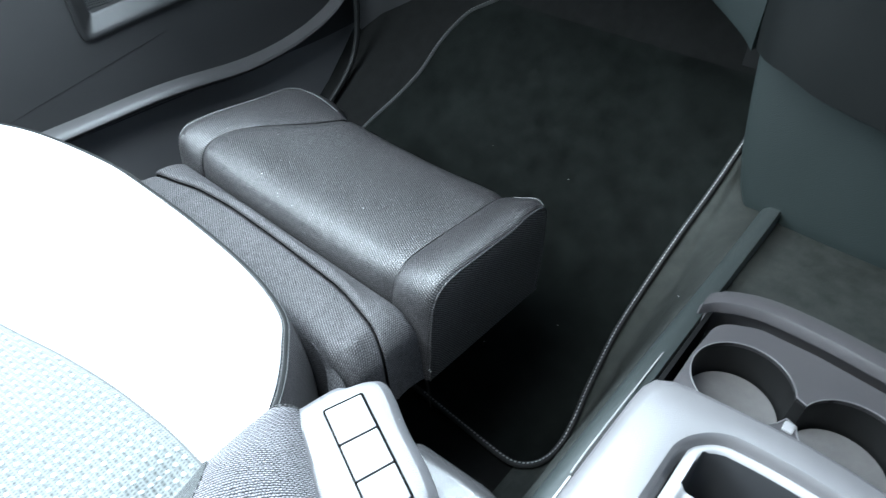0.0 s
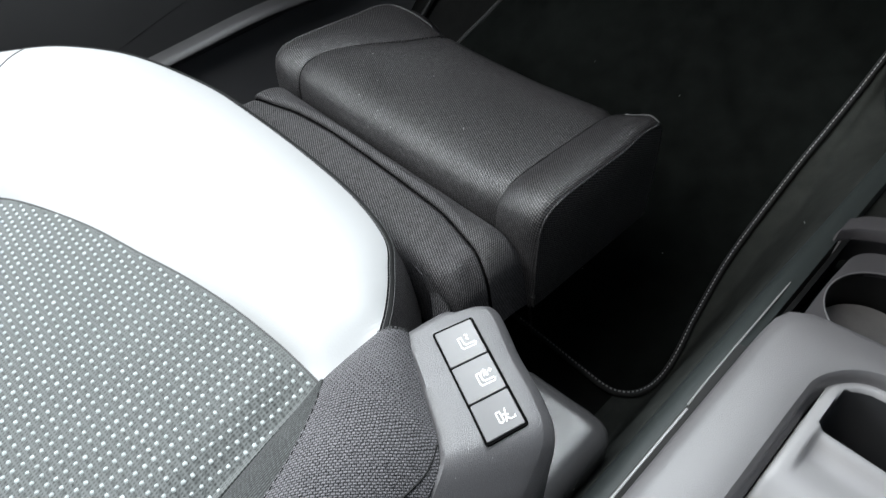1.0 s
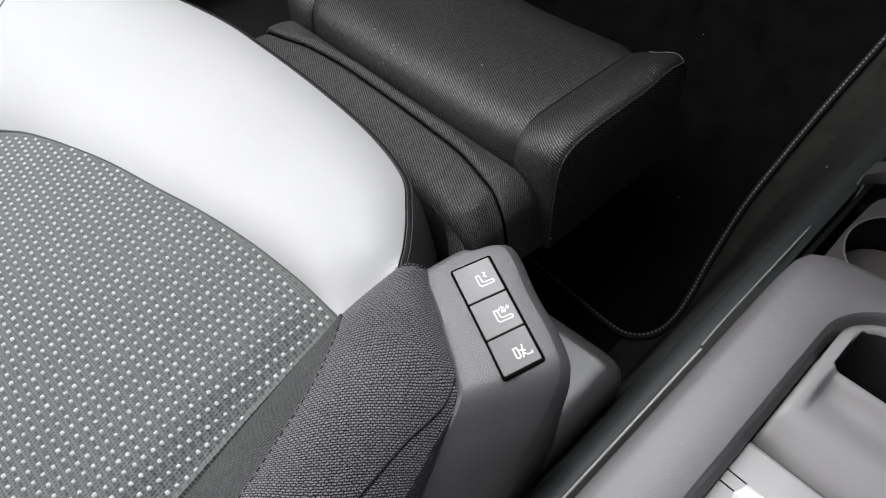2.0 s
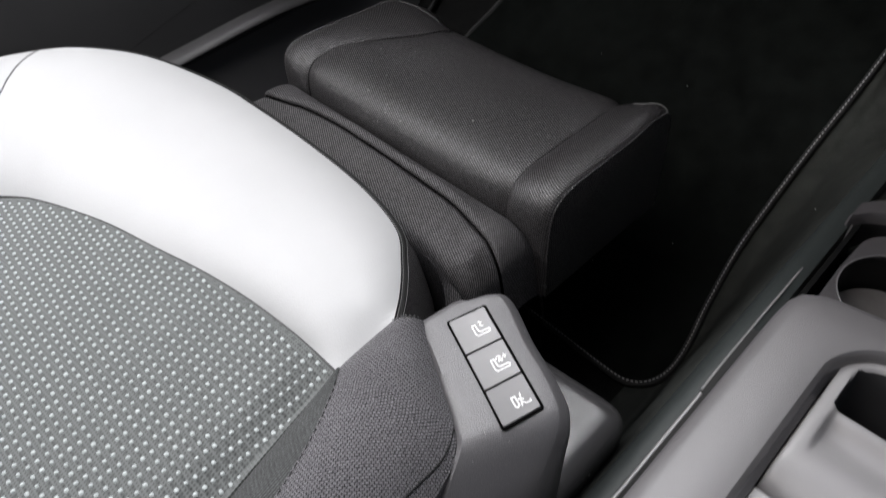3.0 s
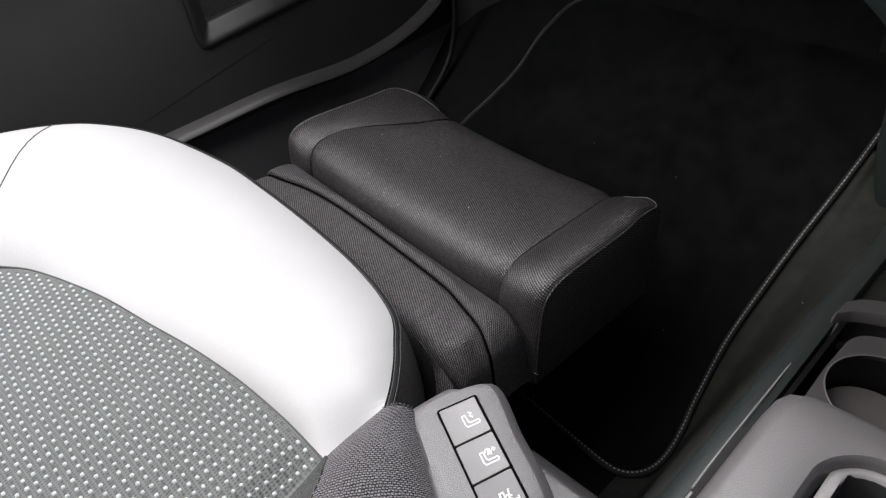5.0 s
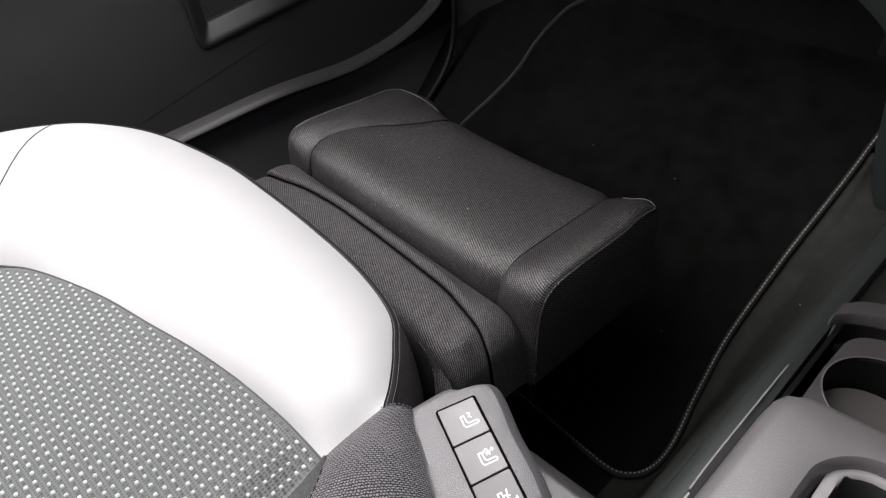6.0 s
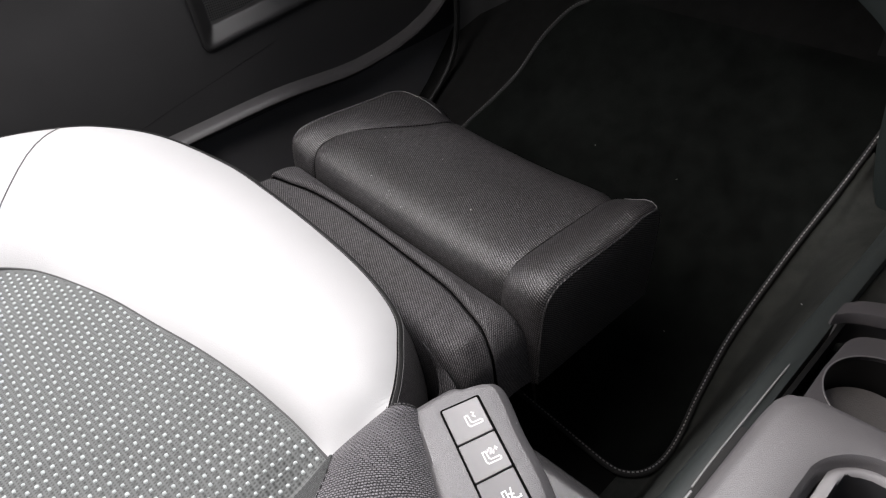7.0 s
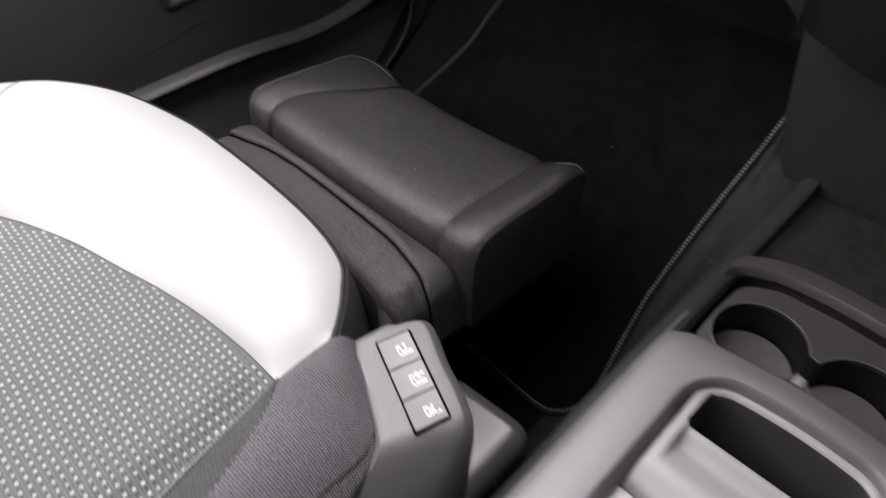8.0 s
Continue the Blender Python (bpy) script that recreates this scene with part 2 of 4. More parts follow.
def tube(pts, r, bm=None, sides=6, cap=True):
    pts = [Vector(p) for p in pts]
    rows = []
    a = None
    for i, p in enumerate(pts):
        t = (pts[min(i + 1, len(pts) - 1)] - pts[max(i - 1, 0)]).normalized()
        if a is None:
            a = t.cross(Vector((0, 0, 1)) if abs(t.z) < 0.9 else Vector((1, 0, 0)))
        a = (a - t * a.dot(t)).normalized()
        b = t.cross(a)
        rows.append([p + r * (math.cos(2 * math.pi * k / sides) * a + math.sin(2 * math.pi * k / sides) * b) for k in range(sides)])
    return loft(rows, bm, close_u=True, cap=cap)


def stitches(pts, step, length, r, bm=None):
    """Short thread dashes along a curve."""
    bm = bm or bmesh.new()
    pts = [Vector(p) for p in pts]
    acc = 0.0
    for a, b in zip(pts, pts[1:]):
        l = (b - a).length
        if l < 1e-6:
            continue
        d = (b - a) / l
        while acc < l:
            p = a + d * acc
            side = d.cross(Vector((0, 0, 1))).normalized() * r
            up = Vector((0, 0, 1)) * r
            q = [p - side, p + side, p + d * length + side, p + d * length - side]
            lo = [bm.verts.new(v) for v in q]
            hi = [bm.verts.new(v * 0.4 + (p + d * length / 2) * 0.6 - (p + d * length / 2) * 0.6 + v * 0.6 + up) for v in q]
            bm.faces.new(hi)
            for i in range(4):
                bm.faces.new((lo[i], lo[(i + 1) % 4], hi[(i + 1) % 4], hi[i]))
            acc += step
        acc -= l
    return bm


def box(x0, x1, y0, y1, z0, z1, bevel=0.0, segments=3, bm=None):
    own = bmesh.new()
    bmesh.ops.create_cube(own, size=1.0)
    for v in own.verts:
        v.co = Vector(((x0 + x1) / 2 + v.co.x * (x1 - x0), (y0 + y1) / 2 + v.co.y * (y1 - y0), (z0 + z1) / 2 + v.co.z * (z1 - z0)))
    if bevel:
        bmesh.ops.bevel(own, geom=own.edges[:], offset=bevel, segments=segments, profile=0.5, affect="EDGES")
    if bm is None:
        return own
    me = bpy.data.meshes.new("tmp")
    own.to_mesh(me)
    own.free()
    bm.from_mesh(me)
    bpy.data.meshes.remove(me)
    return bm


def prism(outline, z0, z1, bevel=0.0, segments=3, top_only=True):
    """A flat shape raised from z0 to z1 (numbers, or functions of x and y)."""
    zt = z1 if callable(z1) else (lambda x, y: z1)
    zb = z0 if callable(z0) else (lambda x, y: z0)
    bm = bmesh.new()
    lo = [bm.verts.new((x, y, zb(x, y))) for x, y in outline]
    hi = [bm.verts.new((x, y, zt(x, y))) for x, y in outline]
    n = len(outline)
    top = bm.faces.new(hi)
    bm.faces.new(list(reversed(lo)))
    for i in range(n):
        bm.faces.new((lo[i], lo[(i + 1) % n], hi[(i + 1) % n], hi[i]))
    bmesh.ops.recalc_face_normals(bm, faces=bm.faces)
    if bevel:
        edges = top.edges[:] if top_only else bm.edges[:]
        bmesh.ops.bevel(bm, geom=edges, offset=bevel, segments=segments, profile=0.5, affect="EDGES")
    return bm


def rounded(corners, r, n=6):
    """An outline with its corners rounded: corners of (x, y) or (x, y, radius)."""
    out = []
    m = len(corners)
    for i in range(m):
        p = Vector(corners[i][:2])
        rad = corners[i][2] if len(corners[i]) > 2 else r
        a = (Vector(corners[i - 1][:2]) - p)
        b = (Vector(corners[(i + 1) % m][:2]) - p)
        la, lb = a.length, b.length
        a.normalize(), b.normalize()
        ang = a.angle(b)
        d = min(rad / max(math.tan(ang / 2), 1e-3), la * 0.45, lb * 0.45)
        s, e = p + a * d, p + b * d
        for k in range(n + 1):
            t = k / n
            q = (1 - t) ** 2 * s + 2 * t * (1 - t) * p + t * t * e
            out.append((q.x, q.y))
    return out


def ease(t):
    t = max(0.0, min(1.0, t))
    return t * t * (3 - 2 * t)


def floor_z(y):
    """Height of the footwell floor: flat, then the toe board climbs."""
    ys = (-2.0, 0.42, 0.5, 0.6, 0.7, 0.8, 0.9, 1.0, 1.1)
    zs = (0.0, 0.0, 0.035, 0.10, 0.17, 0.25, 0.35, 0.46, 0.6)
    return float(np.interp(y, ys, zs))


# ---------------------------------------------------------------- cabin shell
def plate(name, rows, mat, towards, label, category="wall", thick=0.02):
    bm = face_up(loft(rows), towards)
    thicken(bm, thick)
    return tagged(part(name, bm, mat), label, category, kind="structure")


ys = [-1.2 + 0.05 * i for i in range(33)] + [0.42 + 0.02 * i for i in range(35)]
ys = sorted(set(round(y, 3) for y in ys))
plate("floor", [[(x, y, floor_z(y) - 0.006) for x in (-0.40, -0.2, 0.0, 0.15, 0.27, 0.33)] for y in ys], CARPET, (0, 0, 1),
      "black carpeted footwell floor climbing to the toe board", "floor")
plate("floor_rear", [[(x, y, -0.006) for x in (0.33, 0.8, 1.25)] for y in (-1.2, 0.0, 1.1)], CARPET, (0, 0, 1),
      "black carpeted floor on the driver side", "floor")


def wall_with_window(name, x, towards, y0, y1):
    bm = bmesh.new()
    box(x, x + towards, -1.2, 1.2, 0.0, 0.62, bm=bm)
    box(x, x + towards, -1.2, 1.2, 1.06, 1.22, bm=bm)
    box(x, x + towards, -1.2, y0, 0.62, 1.06, bm=bm)
    box(x, x + towards, y1, 1.2, 0.62, 1.06, bm=bm)
    return tagged(part(name, bm, SHELL), "dark cabin side with a window opening", "wall", kind="structure")


wall_with_window("wall_left", -0.46, -0.03, -0.55, 0.6)
wall_with_window("wall_right", 1.27, 0.03, -0.55, 0.6)
bm = bmesh.new()
box(-0.49, 1.3, -1.23, -1.2, 0.0, 1.22, bm=bm)
tagged(part("wall_rear", bm, SHELL), "dark rear wall of the cabin", "wall", kind="structure")
bm = bmesh.new()
box(-0.49, 1.3, 1.2, 1.23, 0.0, 0.86, bm=bm)
tagged(part("wall_front", bm, SHELL), "dark bulkhead below the windscreen", "wall", kind="structure")
bm = bmesh.new()
box(-0.49, 1.3, -1.2, -0.62, 1.2, 1.23, bm=bm)
box(-0.49, 1.3, 0.32, 0.40, 1.2, 1.23, bm=bm)
box(-0.49, -0.32, -0.62, 0.32, 1.2, 1.23, bm=bm)
box(0.30, 1.3, -0.62, 0.32, 1.2, 1.23, bm=bm)
tagged(part("ceiling", bm, LINING), "grey headlining with a glass roof opening", "ceiling", kind="structure")


# ---------------------------------------------------------------- dashboard and centre stack
dash = thing("dashboard", (0.4, 0.95, 0.0), "dark slate dashboard with an overhanging lower edge", "dashboard", kind="structure")
bm = face_up(loft([[(x, y, z) for y, z in ((1.19, 0.86), (0.80, 0.87), (0.60, 0.84), (0.52, 0.77), (0.505, 0.66), (0.515, 0.57), (0.56, 0.52), (0.65, 0.50), (0.80, 0.50), (1.19, 0.50))]
                   for x in (-0.44, 0.0, 0.4, 0.8, 1.25)]), (0, -1, 0))
part("dash_top", thicken(bm, 0.01), DASHM, dash)


def cover_edge(z):
    """Footwell-side edge of the centre stack's lower cover at a height."""
    return float(np.interp(z, (0.155, 0.166, 0.193, 0.234, 0.258, 0.295, 0.33, 0.40, 0.54), (0.292, 0.283, 0.270, 0.259, 0.255, 0.249, 0.244, 0.238, 0.232)))


zz = (0.158, 0.160, 0.166, 0.18, 0.193, 0.21, 0.234, 0.258, 0.295, 0.33, 0.40, 0.54)
rows = []
for u, dy in ((-0.004, 0.20), (-0.0035, 0.06), (-0.002, 0.012), (0.0, 0.003), (0.004, 0.0), (0.03, -0.001), (0.08, -0.002), (0.16, -0.002), (0.26, 0.0), (0.36, 0.0)):
    rows.append([(cover_edge(z) + u, 0.70 + dy + (0.008 if k == 0 else 0.002 if k == 1 else 0.0), z) for k, z in enumerate(zz)])
bm = face_up(loft(rows), (0, -1, 0))
part("lower_cover", thicken(bm, 0.005), DASHM, dash, "slate grey lower cover of the centre stack")
# overhanging upper console, its lower edge sweeping down towards the driver
edge = catmull([(0.240, 0.695, 0.340), (0.258, 0.668, 0.342), (0.283, 0.655, 0.340), (0.311, 0.650, 0.331), (0.341, 0.65, 0.325), (0.373, 0.65, 0.319), (0.45, 0.65, 0.305), (0.62, 0.65, 0.285)], 16)
rows = []
for p in edge:
    rows.append([(p.x, p.y + 0.05, p.z + 0.004), (p.x, p.y + 0.012, p.z - 0.002), (p.x, p.y, p.z + 0.004), (p.x - 0.002, p.y - 0.003, p.z + 0.03),
                 (p.x - 0.004, p.y - 0.008, p.z + 0.10), (p.x - 0.006, p.y - 0.015, p.z + 0.25)])
bm = face_up(loft(rows), (0, -1, 0))
part("upper_cover", thicken(bm, 0.006), UPPER, dash, "dark overhanging centre stack")
# glove box beside the stack
low = catmull([(0.2255, 0.74, 0.322), (0.214, 0.742, 0.332), (0.195, 0.745, 0.344), (0.166, 0.75, 0.360), (0.12, 0.76, 0.385), (0.0, 0.77, 0.40), (-0.2, 0.77, 0.40), (-0.38, 0.77, 0.40)], 24)
bm = face_up(loft([[(p.x, p.y + 0.10, p.z + 0.02), (p.x, p.y + 0.006, p.z + 0.001), p, (p.x, p.y - 0.002, p.z + 0.006), (p.x, p.y - 0.004, p.z + 0.06), (p.x, p.y - 0.006, 0.53)] for p in low]), (0, -1, 0))
part("glove_box", thicken(bm, 0.004), DASHM, dash, "slate grey glove box")
# added black backing; stands in for the shade inside the gap
part("gap_backing", box(0.218, 0.262, 0.752, 0.760, 0.30, 0.52), BLACKP, dash, "black backing for the shaded gap beside the glove box")

# ---------------------------------------------------------------- tunnel
rows = []
for i in range(115):
    y = -0.4 + i * (1.14 / 114)
    f = floor_z(y)
    top = 0.189 - 0.016 * ease((y - 0.45) / 0.25)
    h = top - f
    step = 0.04 * (1 - ease((y - 0.488) / 0.01))
    side = catmull([(0.228, y, f + 0.0008), (0.246, y, f + 0.0016), (0.2555, y, f + 0.004), (0.262, y, f + 0.13 * h), (0.2695, y, f + 0.32 * h), (0.279, y, f + 0.58 * h), (0.289, y, f + 0.82 * h), (0.298, y, f + 0.96 * h), (0.307, y, top)], 26)
    side = [p + Vector((0.0012 * noise.noise(Vector((p.z * 30, y * 18, 4.0))), 0, 0)) for p in side]
    rows.append([tuple(p) for p in side] + [(0.326, y, top - 0.006), (0.332, y, top - 0.006 - step), (0.45, y, top - 0.008 - step), (0.62, y, top - 0.008 - step)])
bm = face_up(loft(rows), (-0.5, 0, 1))
tagged(part("tunnel_carpet", thicken(bm, 0.004), TUNNEL, angle=80), "dark felt carpet over the centre tunnel", "carpet", kind="structure")

# ---------------------------------------------------------------- floor mat
mat_edge = [(0.10, 0.3640), (0.141, 0.3625), (0.190, 0.3605), (0.215, 0.3602), (0.2305, 0.3635), (0.2440, 0.3755), (0.2510, 0.394), (0.2515, 0.418), (0.2485, 0.444), (0.2430, 0.472),
            (0.2375, 0.512), (0.2352, 0.546), (0.2365, 0.597), (0.2390, 0.64), (0.2425, 0.678), (0.2460, 0.716), (0.249, 0.754), (0.252, 0.80)]
mat_left = [(-0.21, 0.365), (-0.235, 0.369), (-0.25, 0.39), (-0.256, 0.44), (-0.256, 0.52), (-0.250, 0.575), (-0.237, 0.618), (-0.221, 0.657), (-0.209, 0.698), (-0.206, 0.737),
            (-0.199, 0.763), (-0.184, 0.790), (-0.150, 0.812)]
MZ = 0.007
floor_mat = thing("floor_mat", (0.0, 0.55, 0.0), "black pile floor mat with a stitched bound edge", "floor mat")
right = catmull([(x, y, 0) for x, y in mat_edge], 60)
left = catmull([(x, y, 0) for x, y in mat_left], 60)


def edge_x(curve, y, side):
    """The outermost x of an edge curve at y."""
    xs_ = [a.x + (b.x - a.x) * (y - a.y) / (b.y - a.y) for a, b in zip(curve, curve[1:]) if min(a.y, b.y) <= y <= max(a.y, b.y) and abs(a.y - b.y) > 1e-9]
    if not xs_:
        return 0.24 if side > 0 else -0.15
    return max(xs_) if side > 0 else min(xs_)


rows = []
for i in range(75):
    y = 0.3625 + i * (0.81 - 0.3625) / 74
    xr, xl = edge_x(right, y, 1), edge_x(left, y, -1)
    if i == 0:
        xr, xl = 0.23, -0.23
    rows.append([(xl + (xr - xl) * k / 24, y, floor_z(y) + MZ + 0.0012 * noise.noise(Vector((k * 0.7, i * 0.35, 0)))) for k in range(25)])
bm = face_up(loft(rows), (0, 0, 1))
part("mat_surface", thicken(bm, 0.006), MATM, floor_mat)


def on_floor(curve, off):
    return [Vector((p.x, p.y, floor_z(p.y) + off)) for p in curve]


whole = on_floor(list(reversed(left)) + right, MZ)
LEFT = len(left)
part("binding", tube(whole, 0.0034, sides=8), BIND, floor_mat, "black bound edge")
inner = []
for i, p in enumerate(whole):
    t = (whole[min(i + 1, len(whole) - 1)] - whole[max(i - 1, 0)]).normalized()
    n_ = Vector((-t.y, t.x, 0)).normalized()
    slope = (floor_z(p.y + 0.004) - floor_z(p.y - 0.004)) / 0.008
    up = Vector((0, -slope, 1)).normalized()
    inner.append(p + n_ * 0.0002 + up * 0.0034)
tagged(part("stitching", stitches(inner[LEFT:], 0.0044, 0.0023, 0.00058), GREYTHREAD, floor_mat, "grey edge stitching"), kind="stuff")
# same thread as the right; the left side's dimness put into darker colour
tagged(part("stitching", stitches(inner[:LEFT], 0.0044, 0.0022, 0.0004), SEAMTHREAD, floor_mat, "edge stitching darkened for the dim left side"), kind="stuff")

# ---------------------------------------------------------------- passenger seat
seat = thing("passenger_seat", (-0.03, 0.0, 0.0), "passenger seat with pale leather and dotted grey cloth", "car seat")

pairs = [((0.176, 0.113, 0.286), (0.1755, 0.1575, 0.2865)), ((0.152, 0.1125, 0.286), (0.1610, 0.1750, 0.2835)), ((0.13, 0.111, 0.286), (0.1380, 0.1965, 0.2790)),
         ((0.09, 0.106, 0.286), (0.1055, 0.2180, 0.2715)), ((0.045, 0.097, 0.286), (0.049, 0.2310, 0.2675)), ((0.0, 0.085, 0.286), (-0.024, 0.235, 0.268)),
         ((-0.05, 0.072, 0.286), (-0.103, 0.237, 0.270)), ((-0.09, 0.058, 0.286), (-0.165, 0.230, 0.277)), ((-0.12, 0.045, 0.287), (-0.222, 0.199, 0.300)),
         ((-0.14, 0.033, 0.288), (-0.250, 0.160, 0.318)), ((-0.160, 0.012, 0.290), (-0.268, 0.120, 0.328)), ((-0.168, -0.020, 0.292), (-0.297, 0.060, 0.330)),
         ((-0.172, -0.05, 0.293), (-0.312, -0.02, 0.325)), ((-0.182, -0.15, 0.293), (-0.320, -0.15, 0.320)), ((-0.188, -0.36, 0.293), (-0.322, -0.36, 0.315))]
PUFF = [0.001, 0.011, 0.016, 0.019, 0.019, 0.020, 0.020, 0.021, 0.022, 0.022, 0.020, 0.026, 0.030, 0.032, 0.032]
NL = 420
pairs = [((a[0], a[1], a[2] - 0.0022), (b[0], b[1] - 0.0028 * ease((b[1] - 0.15) / 0.06) - 0.0035 * ease((-0.04 - b[0]) / 0.08) * ease((b[1] - 0.10) / 0.06), b[2])) for a, b in pairs]
inner_c = catmull([a for a, _ in pairs], NL + 1)
outer_c = catmull([b for _, b in pairs], NL + 1)
puff_c = [p.x for p in catmull([(v, k, 0) for k, v in enumerate(PUFF)], NL + 1)]
SEAM = int(round(10 / 14 * NL))


def puffy(i, s):
    """A point of the padded panel between the insert's edge and the front seam."""
    a, b = inner_c[i], outer_c[i]
    p = a.lerp(b, s)
    p.z += puff_c[i] * (1 - abs(2 * s - 1) ** (3.2 if s < 0.5 else 2.2))
    # puckers that run in from both seams
    u_ = i / NL * 100
    p.z += 0.0002 * (1 - 0.7 * ease((u_ - 20) / 15)) * noise.noise(Vector((u_ * 1.5, s * 5.0, 7.0))) * (ease((s - 0.72) / 0.2) * ease((1 - s) / 0.04) + 0.5 * ease((0.25 - s) / 0.2) * ease(s / 0.04))
    p.z += 0.0006 * noise.noise(Vector((p.x * 60, p.y * 60, 3.0))) * s * (1 - s) * 4
    return p


S = [0.0, 0.015, 0.04, 0.08, 0.14, 0.22, 0.32, 0.43, 0.54, 0.65, 0.75, 0.83, 0.89, 0.94, 0.97, 0.988, 1.0]
bm = face_up(loft([[puffy(i, s) for s in S] for i in range(0, SEAM + 1)]))
part("front_roll", thicken(bm, 0.004), LEATHER, seat, "pale grey leather front roll")
bm = face_up(loft([[puffy(i, s) for s in S] for i in range(SEAM, NL + 1)]))
part("outer_bolster", thicken(bm, 0.004), LEATHER, seat, "pale grey leather outer bolster")
part("bolster_seam", tube([puffy(SEAM, s) + Vector((0, 0, 0.0002)) for s in S], 0.0006), SEAMTHREAD, seat, "grey seam line")
part("front_piping", tube([p + Vector((0, 0, -0.0010)) for p in outer_c], 0.0006, sides=8), BLACKP, seat, "black seam along the leather edge")
welt = []
for p in outer_c:
    away = (Vector((p.x, p.y, 0)) - Vector((-0.03, 0.0, 0))).normalized()
    welt.append(p + away * 0.0028 + Vector((0, 0, -0.0020)))
part("welt", tube(welt, 0.0017, sides=8), BLACKP, seat, "black cloth welt beside the leather edge")
for shift, drop in ((-0.0015, 0.0010), (0.0017, 0.0003)):
    line = []
    for p in welt[:SEAM]:
        away = (Vector((p.x, p.y, 0)) - Vector((-0.03, 0.0, 0))).normalized()
        line.append(p + away * shift + Vector((0, 0, drop)))
    part("welt_seam", tube(line, 0.00026), SEAMTHREAD, seat, "fine charcoal seam thread")
# dark cloth below the piping
rows = []
for p in outer_c:
    away = (Vector((p.x, p.y, 0)) - Vector((-0.03, 0.0, 0))).normalized()
    rows.append([p + Vector((0, 0, -0.0015)), p + away * 0.0042 + Vector((0, 0, -0.008)), p + away * 0.0100 + Vector((0, 0, -0.030)), p + away * 0.014 + Vector((0, 0, -0.07)), p + away * 0.010 + Vector((0, 0, -0.15))])
bm = face_up(loft(rows), (0, 1, 0))
part("front_skirt", thicken(bm, 0.003), TWILL, seat, "black cloth skirt below the leather")

# insert between the leather, the strip and the back
strip_in = catmull([(0.176, 0.113, 0.285), (0.185, 0.062, 0.2815), (0.192, 0.03, 0.281), (0.199, 0.0, 0.281), (0.212, -0.06, 0.281), (0.226, -0.15, 0.281), (0.240, -0.36, 0.281)], 60)
front_c = inner_c[0:SEAM + 1]
left_c = inner_c[SEAM:NL + 1]


def insert_z(x, y):
    edge_ = float(np.interp(-y, (-0.113, -0.062, -0.03, 0.0, 0.06, 0.15, 0.36), (0.176, 0.185, 0.192, 0.199, 0.212, 0.226, 0.240)))
    return 0.2855 - 0.0070 * (1 - ease((edge_ - x) / 0.030)) * ease((0.12 - y) / 0.03) + 0.0035 * math.sin(max(0, min(1, (x + 0.19) / 0.40)) * math.pi) - 0.004 * ease((0.0 - y) / 0.3)


def along(curve, t):
    s = t * (len(curve) - 1)
    i = min(int(s), len(curve) - 2)
    return curve[i].lerp(curve[i + 1], s - i)


NU = 60
rows = []
for i in range(NU + 1):
    v = i / NU
    r = []
    for j in range(NU + 1):
        u = j / NU
        F, B = along(front_c, u), Vector((0.240, -0.36, 0.286)).lerp(Vector((-0.188, -0.36, 0.293)), u)
        R, L = along(strip_in, v), along(left_c, v)
        c00, c10, c01, c11 = front_c[0], front_c[-1], strip_in[-1], left_c[-1]
        p = F * (1 - v) + B * v + R * (1 - u) + L * u - (c00 * (1 - u) * (1 - v) + c10 * u * (1 - v) + c01 * (1 - u) * v + c11 * u * v)
        edge = min(u, 1 - u, v * 1.2) * 55
        p.z = p.z * (1 - ease(edge)) + insert_z(p.x, p.y) * ease(edge)
        r.append(p)
    rows.append(r)
bm = face_up(loft(rows))
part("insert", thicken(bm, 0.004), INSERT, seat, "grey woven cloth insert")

part("insert_seam", tube([p + Vector((0, 0, 0.0004)) for p in front_c], 0.0011), THREAD, seat, "dark seam round the insert")

# light woven dots on the insert
outline = [(p.x, p.y) for p in front_c] + [(p.x, p.y) for p in left_c] + [(p.x, p.y) for p in reversed(strip_in)]


def inside(x, y, poly):
    hit = False
    for (ax, ay), (bx, by) in zip(poly, poly[1:] + poly[:1]):
        if (ay > y) != (by > y) and x < ax + (y - ay) * (bx - ax) / (by - ay):
            hit = not hit
    return hit


verts, faces = [], []
DX, DY = 0.0070, 0.0052
for ix in range(-30, 40):
    for iy in range(-38, 26):
        x, y = ix * DX + 0.003 + 0.0003 * random.uniform(-1, 1), iy * DY + 0.0003 * random.uniform(-1, 1)
        if not (inside(x - 0.002, y + 0.0030, outline) and inside(x + 0.0028, y - 0.002, outline)):
            continue
        z = insert_z(x, y) - 0.0002
        rx, ry = 0.00118 * random.uniform(0.8, 1.12), 0.00104 * random.uniform(0.85, 1.1)
        k0 = len(verts)
        for grow, up in ((1.15, 0.0), (0.95, 0.0006), (0.5, 0.0010)):
            for cx, cy in ((1, -0.6), (1, 0.6), (0.6, 1), (-0.6, 1), (-1, 0.6), (-1, -0.6), (-0.6, -1), (0.6, -1)):
                verts.append((x + rx * cx * grow, y + ry * cy * grow, z + up))
        faces.append([k0 + 16 + k for k in range(8)])
        faces += [(k0 + r + k, k0 + r + (k + 1) % 8, k0 + r + 8 + (k + 1) % 8, k0 + r + 8 + k) for r in (0, 8) for k in range(8)]
me = bpy.data.meshes.new("woven_dots")
me.from_pydata(verts, [], faces)
me.materials.append(DOT)
me.polygons.foreach_set("use_smooth", [True] * len(me.polygons))
dots = new("woven_dots", me)
dots.parent = seat
dots.matrix_parent_inverse = seat.matrix_world.inverted()
tagged(dots, "light grey dots woven into the cloth", kind="stuff")

